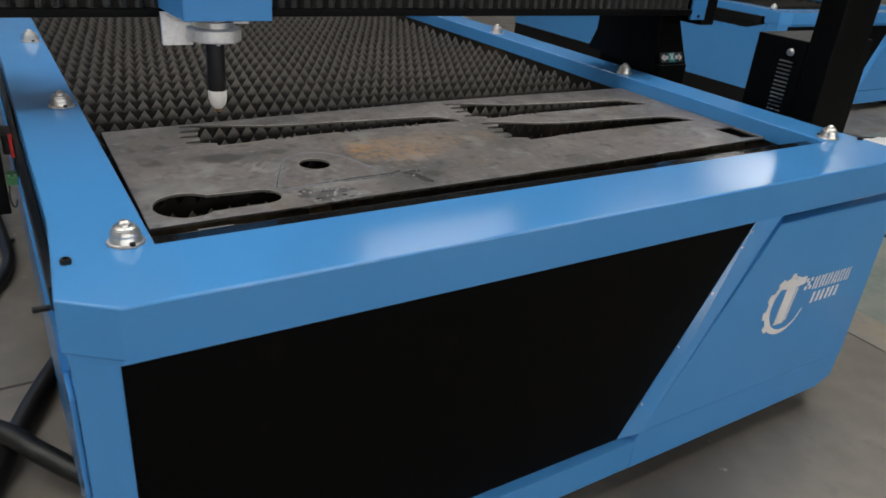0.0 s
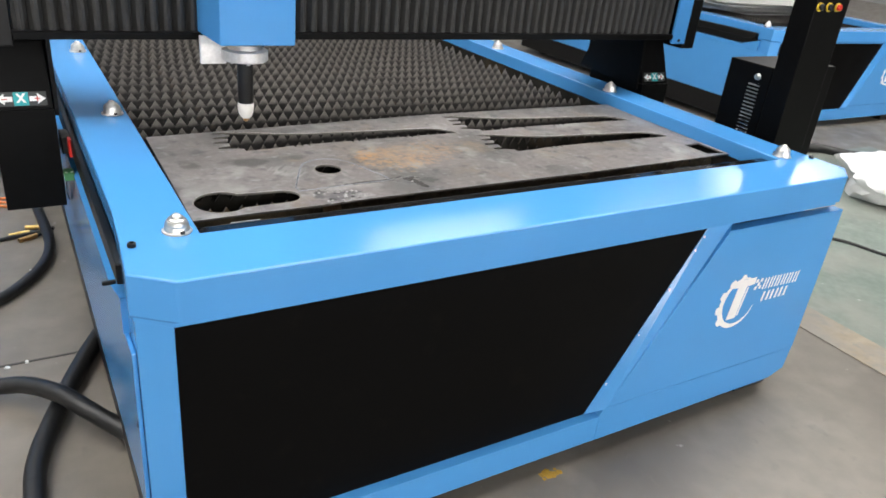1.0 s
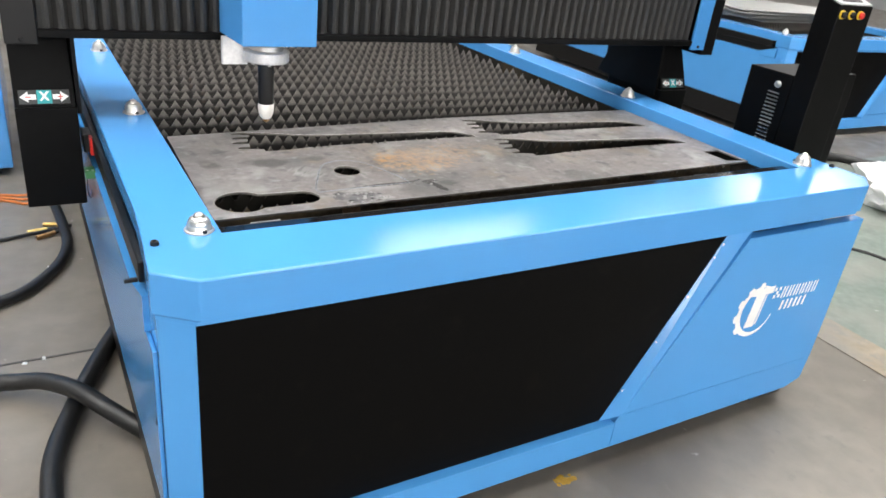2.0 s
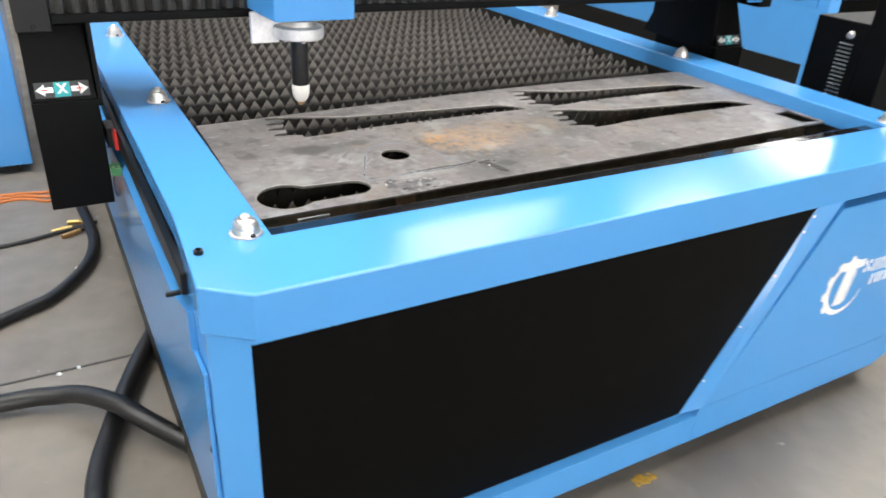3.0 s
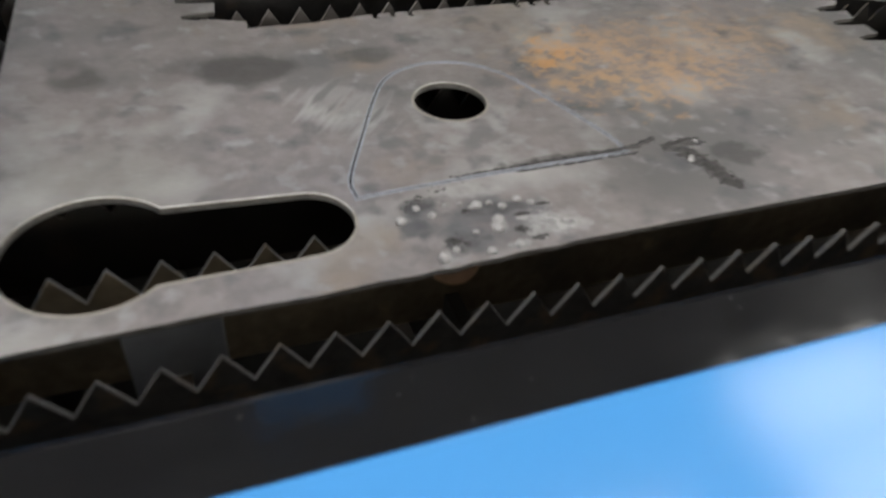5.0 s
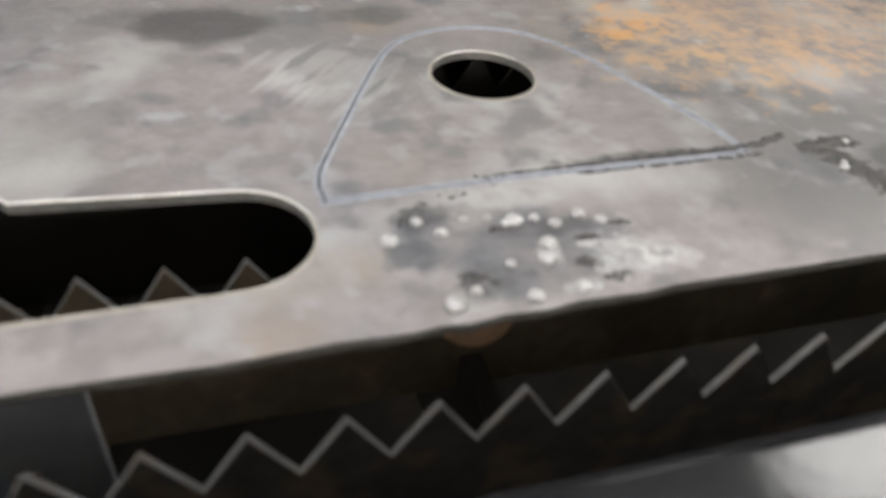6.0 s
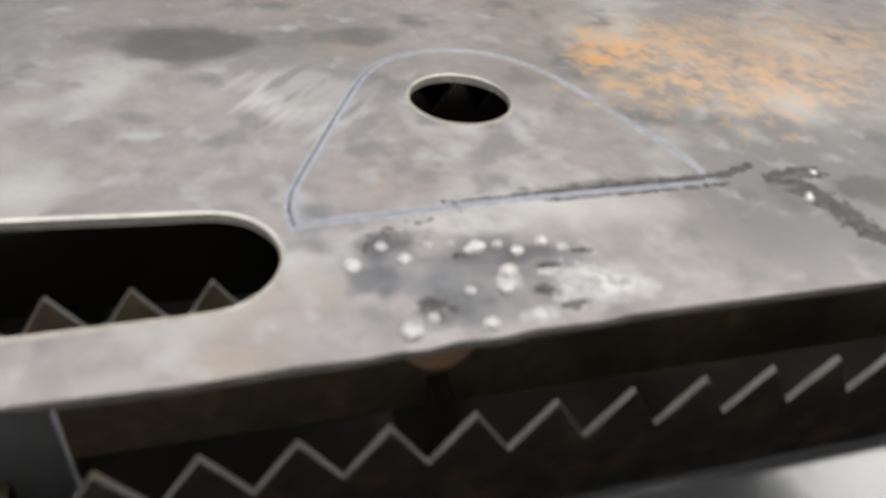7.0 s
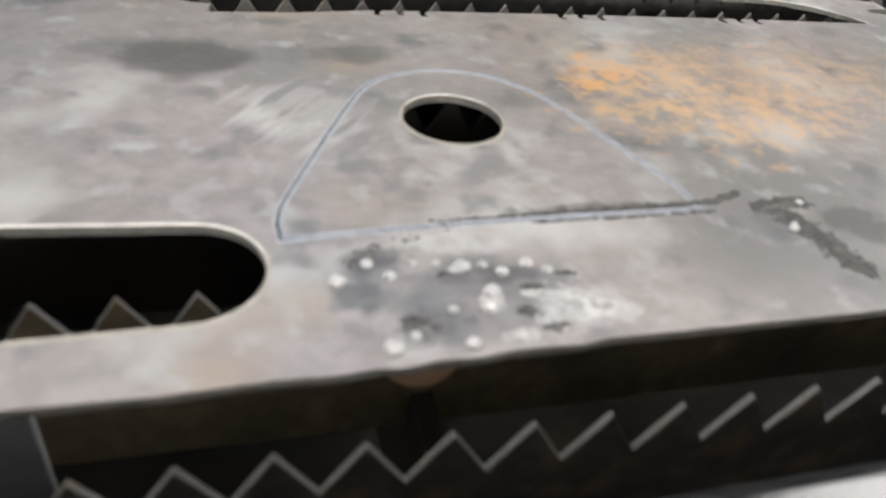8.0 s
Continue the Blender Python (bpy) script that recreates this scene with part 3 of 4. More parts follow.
        lathe(bm, [(0.0, 0.0), (0.0075, 0.0), (0.0075, 0.007), (0.006, 0.0085), (0.004, 0.0085), (0.0035, 0.005), (0.0, 0.005)], x, y, TOP - 0.001, 16)
        part("screw", bm, BLACK, t, "black socket head screw", smooth=True)
    # ball transfer units
    base = bmesh.new()
    lathe(base, [(0.0, 0.0), (0.0262, 0.0), (0.0268, 0.0012), (0.0258, 0.0030), (0.0222, 0.0036), (0.0216, 0.0050), (0.0212, 0.0115), (0.0204, 0.0125), (0.0206, 0.0140), (0.0196, 0.0185), (0.0172, 0.0222),
                 (0.0160, 0.0224), (0.0158, 0.0242), (0.0134, 0.0262), (0.0112, 0.0266), (0.0110, 0.0255), (0.0, 0.0255)], n=32)
    ball = bmesh.new()
    lathe(ball, [(0.0104 * math.cos(a), 0.0246 + 0.0104 * math.sin(a)) for a in [radians(q) for q in range(0, 90, 12)]] + [(0.0, 0.0350)])
    scr = bmesh.new()
    lathe(scr, [(0.0, 0.0030), (0.0042, 0.0030), (0.0042, 0.0075), (0.0, 0.0075)], 0.005, -0.0228, 0, 12)
    first = None
    for x in (0.0, 2 * CX):
        for y in (0.0, 0.757, 1.514, 2.27):
            if first is None:
                first = part("ball_transfer", base, ZINC, t, "shiny zinc ball transfer unit", smooth=True)
                first.location = (x, y, TOP)
                b = part("ball", ball, ZINC, first, smooth=True)
                s = part("fixing_screw", scr, BLACK, first)
            else:
                o = again(first, x, y, TOP, t, 0 if x == 0 else 180)
                o["label"] = "shiny zinc ball transfer unit"
                again(b, 0, 0, 0, o)
                again(s, 0, 0, 0, o)
    # rivet heads on the left corner
    for z in (0.415,):
        bm = bmesh.new()
        lathe(bm, [(0.006, 0.0), (0.005, 0.003), (0.0, 0.004)], n=12)
        bmesh.ops.transform(bm, matrix=pose(-0.108, -0.105, z, 0, -90, 0), verts=bm.verts)
        part("rivet", bm, BLACK, t)
    return t


def emblem(parent):
    """A toothed crescent with a slanted bar, and bars for the lettering, printed in white."""
    y0, y1 = -0.1838, -0.1828
    def flat(name, polys, label=""):
        bm = bmesh.new()
        for p in polys:
            prism(bm, p, y0, y1, "y")
        part(name, bm, WHITE, parent, label)
    cx, cz, n = 1.445, 0.394, 72
    ring = bmesh.new()
    outer, inner = [], []
    for i in range(n + 1):
        a = radians(52 + 292 * i / n)
        tooth = 0.010 if 8 < i < 44 and (i // 4) % 2 == 0 else 0.0
        thick = 0.004 + 0.014 * math.sin(math.pi * min(1.0, max(0.0, (i - 4) / (n - 6)))) ** 1.3
        outer.append((cx + (0.078 + tooth) * math.cos(a), cz + (0.080 + tooth) * math.sin(a)))
        inner.append((cx + (0.078 - thick) * math.cos(a), cz + (0.080 - thick) * math.sin(a)))
    c = bmesh.new()
    for q in (y0, y1):
        vo = [c.verts.new((x, q, z)) for x, z in outer]
        vi = [c.verts.new((x, q, z)) for x, z in inner]
        for i in range(n):
            c.faces.new((vo[i], vo[i + 1], vi[i + 1], vi[i]))
    join(ring, c)
    part("print_ring", ring, WHITE, parent, "white printed toothed ring")
    flat("print_mark", [[(1.400, 0.447), (1.428, 0.444), (1.415, 0.344), (1.452, 0.344), (1.466, 0.443), (1.497, 0.445), (1.499, 0.466), (1.403, 0.467)]])
    flat("print_stroke", [[(1.456, 0.350), (1.462, 0.350), (1.475, 0.440), (1.470, 0.440)]])
    for i in range(3):
        for k in range(3):
            if (i + k) % 2 == 0:
                x, z = 1.502 + 0.0095 * i, 0.424 + 0.0115 * k
                flat("print_check", [[(x, z), (x + 0.009, z), (x + 0.0095, z + 0.0105), (x + 0.0005, z + 0.0105)]])
    # plain bars where the two lines of lettering stand
    for k in range(6):
        a = 1.5375 + k * 0.0275
        z = 0.4195 - 0.0006 * k
        flat("print_bar", [[(a, z), (a + 0.0055, z), (a + 0.0105, z + 0.036), (a + 0.005, z + 0.036)], [(a + 0.0125, z), (a + 0.018, z), (a + 0.023, z + 0.036), (a + 0.0175, z + 0.036)]])
    for k in range(3):
        a = 1.549 + k * 0.0395
        flat("print_bar", [[(a, 0.378), (a + 0.0085, 0.378), (a + 0.0125, 0.409), (a + 0.004, 0.409)], [(a + 0.021, 0.378), (a + 0.0295, 0.378), (a + 0.0335, 0.409), (a + 0.025, 0.409)]])


GLOSS = material("gloss_black_ledge", (0.008, 0.008, 0.009), 0.12, spots=(((0.07, 0.07, 0.07), 230, 0.7, 0.76),), grain=0.3, grain_scale=50, bump=0.2, bump_scale=28, rough_var=0.06, spec=0.65)
table = cutting_table()
copy_thing(table, pose(4.54, 2.2, 0))


# ---- the steel plate and what was cut from it ----
def fork(x0, y0, run=1.0, lean=0.0):
    """A long blade-shaped opening with four slits at its blunt end and three groups of nicks along its straight edge."""
    top = [(0.262, 0.667), (0.288, 0.662), (0.315, 0.655), (0.36, 0.639), (0.408, 0.6245), (0.458, 0.615), (0.509, 0.609), (0.576, 0.606), (0.642, 0.601), (0.715, 0.5955),
           (0.771, 0.592), (0.833, 0.588), (0.857, 0.583), (0.885, 0.568), (0.908, 0.545), (0.918, 0.527)]
    low = [(0.90, 0.5275), (0.82, 0.528)]
    for first in (0.787, 0.619, 0.452):
        for k in range(3):
            x = first - 0.0195 * k
            y = 0.5285 - 0.028 * max(0.0, 0.72 - x) ** 1.2
            deep = (0.0125, 0.0105, 0.0115)[k]
            low += [(x, y), (x - 0.0035, y - deep * 0.45), (x - 0.0015, y - deep), (x - 0.0072, y - deep * 0.95), (x - 0.0085, y - deep * 0.4), (x - 0.0062, y - 0.0003)]
    low += [(0.34, 0.511), (0.274, 0.508), (0.276, 0.525), (0.262, 0.528)]
    slits = []
    for tip, mouth, y in ((0.214, 0.247, 0.5435), (0.211, 0.250, 0.585), (0.220, 0.258, 0.6235)):
        slits += [(mouth, y - 0.0095), (tip + 0.012, y - 0.0075), (tip, y - 0.0045), (tip, y + 0.0035), (tip + 0.012, y + 0.0068), (mouth, y + 0.0085)]
    slits += [(0.270, 0.644), (0.258, 0.6515), (0.238, 0.6535), (0.226, 0.6565), (0.226, 0.6645), (0.24, 0.667)]
    return [(x0 + run * (x - 0.226), y + y0 + lean * (x - 0.226)) for x, y in top + low + slits]


def ring_offset(line, d):
    """The closed line moved sideways by d (outwards for a clockwise line and d > 0)."""
    out = []
    n = len(line)
    for i in range(n):
        a, b, c = Vector(line[i - 1]), Vector(line[i]), Vector(line[(i + 1) % n])
        u, v = (b - a).normalized(), (c - b).normalized()
        nrm = Vector((-u.y - v.y, u.x + v.x))
        nrm = nrm.normalized() / max(0.6, nrm.length / 2)
        out.append((b.x + d * nrm.x, b.y + d * nrm.y))
    return out


CUT = [(p.x, p.y) for p in smooth_line([(0.3085, 0.219, 0), (0.3095, 0.238, 0), (0.332, 0.290, 0), (0.359, 0.349, 0), (0.378, 0.381, 0), (0.401, 0.398, 0), (0.430, 0.4055, 0), (0.464, 0.398, 0),
                                        (0.490, 0.375, 0), (0.507, 0.342, 0), (0.528, 0.286, 0), (0.541, 0.246, 0), (0.5425, 0.228, 0)], 0.012)]
CUT = [(0.3086, 0.2135)] + CUT + [(0.5435, 0.2222), (0.48, 0.2214), (0.41, 0.2196), (0.36, 0.2172)]      # clockwise
KEYHOLE = arc(0.130, 0.199, 0.056, 38, 312, 30) + arc(0.267, 0.194, 0.034, -90, 90, 16)


def steel_plate():
    plate = empty("steel_plate", "grey rust-stained steel plate with blade-shaped cut-outs on toothed slats", "steel plate")
    outer = [(0.053, 0.121), (0.12, 0.1225), (0.20, 0.1245), (0.26, 0.1235), (0.30, 0.1255), (0.326, 0.1248), (0.34, 0.1262), (0.352, 0.1252), (0.366, 0.1275), (0.385, 0.1268), (0.40, 0.1292),
             (0.43, 0.1286), (0.446, 0.1305), (0.50, 0.1308), (0.58, 0.1312), (0.744, 0.1318), (1.04, 0.1335), (1.3, 0.138), (1.58, 0.146), (1.684, 0.149), (1.684, 0.721), (1.3, 0.7235),
             (0.94, 0.721), (0.68, 0.7065), (0.43, 0.690), (0.2, 0.676), (0.063, 0.668)]
    rect = [(1.600, 0.256), (1.668, 0.258), (1.672, 0.158), (1.609, 0.168)]
    holes = [fork(0.226, 0), fork(0.962, 0.021, 0.943, -0.027), fork(0.957, -0.173, 0.952, -0.016), KEYHOLE, rect, ring_offset(CUT, 0.0008)]
    bm = bmesh.new()
    sheet_with_holes(bm, outer, holes, PZ - 0.0045, PZ)
    part("plate", bm, (PLATE, EDGE), plate)
    # pale strips on the far edges only, standing for the lit cut walls
    for f in holes[:3]:
        burr(plate, f[:16])
    burr(plate, KEYHOLE[12::-1] + KEYHOLE[47:38:-1])
    rim(plate, KEYHOLE, ring_offset(KEYHOLE, -0.0022), TINT, "pale burnt rim of the opening")
    rim(plate, ring_offset(CUT, 0.0009), ring_offset(CUT, 0.0021))
    tagged(part("dross", dross_field(), DROSS, plate, "rough grey dross crust"), kind="stuff")
    part("spatter", beads(), BEAD, plate, "bright spatter beads")
    tagged(plate.children[-1], kind="stuff")
    tagged(part("slag_crust", pale_crust(), SCALE, plate, "pale lumpy slag crust"), kind="stuff")
    piece = empty("cut_blank", "freshly cut rounded triangular steel blank with a round hole", "steel blank")
    hole = [(0.4247 + 0.0325 * math.cos(a), 0.332 + 0.0325 * math.sin(a)) for a in [2 * math.pi * i / 36 for i in range(36)]]
    bm = bmesh.new()
    sheet_with_holes(bm, ring_offset(CUT, -0.0006), [hole], PZ - 0.0047, PZ - 0.0002)
    part("blank", bm, (PLATE, EDGE), piece)
    burr(piece, hole[16:1:-1])
    rim(piece, hole, ring_offset(hole, -0.0022), TINT, "pale burnt rim of the round hole")
    rim(piece, ring_offset(CUT, -0.0007), ring_offset(CUT, -0.0023))


TINT = material("burnt_edge_tint", (0.31, 0.285, 0.25), 0.45, 0.25, grain=0.25, grain_scale=90, bump=0.2, bump_scale=400)


# Pale colour that carries the highlight of the far cut edges.
GLINT = material("bright_burr", (0.62, 0.6, 0.56), 0.42, 0.2, spots=(((0.36, 0.33, 0.28), 50, 0.5, 0.66),), grain=0.2, grain_scale=120, bump=0.2, bump_scale=400)


def burr(parent, line, half=0.0011):
    """A thin pale ridge along a cut edge, on its solid side; the lit cut wall's highlight is put into its colour."""
    bm = bmesh.new()
    rows = []
    for i, (x, y) in enumerate(line):
        a, b = Vector(line[max(i - 1, 0)]), Vector(line[min(i + 1, len(line) - 1)])
        d = (b - a).normalized()
        n = Vector((-d.y, d.x))
        fade = 0.35 + 0.65 * math.sin(math.pi * i / (len(line) - 1))
        rows.append([bm.verts.new((x + n.x * o, y + n.y * o, PZ + z)) for o, z in ((0.0, -0.004), (0.0002, 0.0008 * fade), (half, 0.0011 * fade), (2 * half * fade, -0.0004))])
    for p, q in zip(rows, rows[1:]):
        for k in range(3):
            bm.faces.new((p[k], q[k], q[k + 1], p[k + 1]))
    part("burr", bm, GLINT, parent, "pale ridge along the cut edge, highlight in its colour", smooth=True)


def rim(parent, a, b, mat=KERF, label="pale blue-grey kerf rim"):
    """The pale oxide band along a kerf, slightly proud."""
    bm = bmesh.new()
    n = len(a)
    rows = []
    for line, z in ((a, PZ - 0.0008), (a, PZ + 0.0005), (b, PZ + 0.0003), (b, PZ - 0.0008)):
        rows.append([bm.verts.new((x, y, z)) for x, y in line])
    for r in range(4):
        for i in range(n):
            bm.faces.new((rows[r][i], rows[r][(i + 1) % n], rows[(r + 1) % 4][(i + 1) % n], rows[(r + 1) % 4][i]))
    part("kerf_rim", bm, mat, parent, label)


def lump(bm, x, y, r, h, z=PZ, n=7, wild=0.22):
    """A low irregular bead."""
    rings = []
    for k, (q, e) in enumerate(((1.0, -0.1), (0.85, 0.45), (0.5, 0.85))):
        rings.append([bm.verts.new((x + r * q * math.cos(2 * math.pi * i / n) * random.uniform(1 - wild, 1 + wild),
                                    y + r * q * math.sin(2 * math.pi * i / n) * random.uniform(1 - wild, 1 + wild), z + h * e)) for i in range(n)])
    tip = bm.verts.new((x, y, z + h))
    for a, b in zip(rings, rings[1:]):
        for i in range(n):
            bm.faces.new((a[i], a[(i + 1) % n], b[(i + 1) % n], b[i])).smooth = True
    for i in range(n):
        bm.faces.new((rings[-1][i], rings[-1][(i + 1) % n], tip)).smooth = True


def crust(bm, x0, x1, y0, y1, nx, ny, height, shape, scale):
    """A low rough patch: where the noise stays low it dips under the plate's face."""
    grid = []
    for j in range(ny + 1):
        row = []
        for i in range(nx + 1):
            x, y = x0 + (x1 - x0) * i / nx, y0 + (y1 - y0) * j / ny
            n = noise.fractal(Vector((x * scale, y * scale, 3.1)), 0.8, 2.1, 4)
            row.append(bm.verts.new((x, y, PZ - 0.0006 + height * max(0.0, shape(x, y) + 0.45 * n))))
        grid.append(row)
    for j in range(ny):
        for i in range(nx):
            q = (grid[j][i], grid[j][i + 1], grid[j + 1][i + 1], grid[j + 1][i])
            if max(v.co.z for v in q) > PZ:
                bm.faces.new(q).smooth = True


def near_line(x, y, pts):
    """Distance of (x, y) from a bent line."""
    best = 9.0
    for (ax, ay), (bx, by) in zip(pts, pts[1:]):
        d = (bx - ax) ** 2 + (by - ay) ** 2
        k = min(1.0, max(0.0, ((x - ax) * (bx - ax) + (y - ay) * (by - ay)) / d))
        best = min(best, math.hypot(x - ax - k * (bx - ax), y - ay - k * (by - ay)))
    return best


SLAG_LINE = ((0.395, 0.2226), (0.462, 0.2262), (0.53, 0.2272), (0.556, 0.2288), (0.575, 0.2362))
SLAG_LOW = ((0.44, 0.2178), (0.50, 0.2186), (0.552, 0.2200))
SLAG_TAIL = ((0.582, 0.221), (0.602, 0.225), (0.613, 0.2245))
SLAG_DROP = ((0.592, 0.214), (0.599, 0.199), (0.604, 0.180), (0.608, 0.164))
SLAG_ARC = ((0.331, 0.178), (0.340, 0.193), (0.352, 0.205), (0.368, 0.213), (0.392, 0.2175), (0.43, 0.2195))


def dross_field():
    """Dark slag: beside the straight kerf, an arc before it, and a tail beyond its end."""
    bm = bmesh.new()
    crust(bm, 0.39, 0.58, 0.214, 0.246, 160, 34, 0.0026, lambda x, y: max(0.35 + 2.6 * (x - 0.39) - near_line(x, y, SLAG_LINE) / 0.0056, 0.5 - near_line(x, y, SLAG_LOW) / 0.0045), 260.0)
    crust(bm, 0.572, 0.626, 0.15, 0.238, 64, 88, 0.0022, lambda x, y: 0.95 - min(near_line(x, y, SLAG_TAIL) / 0.0095, near_line(x, y, SLAG_DROP) / 0.0135), 210.0)
    crust(bm, 0.322, 0.435, 0.168, 0.226, 110, 56, 0.0010, lambda x, y: 0.42 - near_line(x, y, SLAG_ARC) / 0.0056, 240.0)
    for cx, cy, rx, ry in ((0.381, 0.181, 0.006, 0.0035), (0.440, 0.176, 0.008, 0.0035), (0.362, 0.151, 0.011, 0.006), (0.420, 0.168, 0.010, 0.004), (0.369, 0.146, 0.005, 0.004), (0.413, 0.151, 0.007, 0.007), (0.422, 0.140, 0.010, 0.005)):
        crust(bm, cx - 2 * rx, cx + 2 * rx, cy - 2 * ry, cy + 2 * ry, 34, 26, 0.0012, lambda x, y: 0.75 - ((x - cx) / rx) ** 2 * 0.6 - ((y - cy) / ry) ** 2 * 0.6, 300.0)
    for v in [v for v in bm.verts if not v.link_faces]:
        bm.verts.remove(v)
    random.seed(31)
    for i in range(40):
        f = random.random()
        lump(bm, 0.335 + 0.06 * f + random.gauss(0, 0.003), 0.186 + 0.034 * f ** 0.6 + random.gauss(0, 0.0025), random.uniform(0.0005, 0.0014), 0.0005, n=7, wild=0.4)
    return bm


BEADS = ((0.348, 0.135, 48), (0.331, 0.179, 42), (0.346, 0.191, 30), (0.355, 0.181, 32), (0.368, 0.190, 20), (0.379, 0.189, 20), (0.3905, 0.184, 44), (0.386, 0.183, 26), (0.401, 0.185, 26),
         (0.409, 0.179, 33), (0.423, 0.184, 36), (0.432, 0.178, 30), (0.379, 0.156, 24), (0.359, 0.142, 26), (0.382, 0.134, 38), (0.404, 0.1355, 34), (0.400, 0.165, 44), (0.396, 0.155, 46),
         (0.611, 0.2235, 26), (0.590, 0.199, 30), (0.593, 0.203, 22))


def beads():
    """Round beads of bright metal."""
    random.seed(9)
    bm = bmesh.new()
    for x, y, r in BEADS:
        r *= 0.0001
        b = bmesh.new()
        bmesh.ops.create_icosphere(b, subdivisions=3, radius=1)
        for v in b.verts:
            q = 1 + 0.16 * noise.noise(v.co * 1.7 + Vector((x * 900, y * 700, 0)))
            v.co = Vector((x + v.co.x * r * q * 0.95, y + v.co.y * r * q * 0.95, PZ + r * 0.28 + v.co.z * r * 0.62 * q))
        for f in b.faces:
            f.smooth = True
        join(bm, b)
    return bm


def pale_crust():
    """A pale lumpy crust among the beads, with hollows."""
    pale = bmesh.new()
    crust(pale, 0.392, 0.470, 0.130, 0.178, 150, 96, 0.0024, lambda x, y: 0.34 - ((x - 0.432) / 0.032) ** 2 * 0.55 - ((y - 0.154) / 0.020) ** 2 * 0.5, 150.0)
    crust(pale, 0.388, 0.41, 0.144, 0.174, 60, 70, 0.0026, lambda x, y: 0.6 - ((x - 0.399) / 0.007) ** 2 * 0.6 - ((y - 0.160) / 0.012) ** 2 * 0.6, 190.0)
    crust(pale, 0.39, 0.42, 0.127, 0.146, 70, 50, 0.0022, lambda x, y: 0.6 - ((x - 0.405) / 0.012) ** 2 * 0.6 - ((y - 0.1365) / 0.006) ** 2 * 0.6, 210.0)
    for v in [v for v in pale.verts if not v.link_faces]:
        pale.verts.remove(v)
    return pale


steel_plate()


# ---- gantry with torch ----
GY = 0.64                       # torch axis


def x_label(parent, x0, x1, matrix, flip=False):
    """A black sticker with a teal square, a white X and arrows, lying in its own plane (u to the right, v up)."""
    w, h = x1 - x0, 0.034

    def flat(name, polys, mat, lift):
        bm = bmesh.new()
        for p in polys:
            prism(bm, p, lift - 0.0008, lift, "z")
        bmesh.ops.transform(bm, matrix=matrix, verts=bm.verts)
        return part(name, bm, mat, parent)
    m = w / 2
    flat("sticker", [[(0, 0), (w, 0), (w, h), (0, h)]], STICK, 0.0012)
    flat("square", [[(m - 0.016, 0.001), (m + 0.016, 0.001), (m + 0.016, h - 0.001), (m - 0.016, h - 0.001)]], TEAL, 0.0018)
    c = h / 2 + 0.002
    flat("letter", [[(m - 0.011, c - 0.011), (m - 0.005, c - 0.011), (m + 0.011, c + 0.011), (m + 0.005, c + 0.011)],
                    [(m + 0.005, c - 0.011), (m + 0.011, c - 0.011), (m - 0.005, c + 0.011), (m - 0.011, c + 0.011)]], WHITE, 0.0025)
    for s in (-1, 1):
        a = m + s * 0.018
        b = m + s * (w / 2 - 0.002)
        k = m + s * (w / 2 - 0.020)
        flat("arrow", [[(a, h / 2 - 0.006), (k, h / 2 - 0.006), (k, h / 2 - 0.013), (b, h / 2), (k, h / 2 + 0.013), (k, h / 2 + 0.006), (a, h / 2 + 0.006)]], WHITE, 0.0018)
        flat("sign", [[(k - 0.006, h / 2 - 0.0012), (k + 0.006, h / 2 - 0.0012), (k + 0.006, h / 2 + 0.0012), (k - 0.006, h / 2 + 0.0012)]]
             + ([[(k - 0.0012, h / 2 - 0.006), (k + 0.0012, h / 2 - 0.006), (k + 0.0012, h / 2 + 0.006), (k - 0.0012, h / 2 + 0.006)]] if s > 0 else []), REDP, 0.0025)


STICK = material("sticker_film", (0.035, 0.037, 0.038), 0.3, grain=0.1)


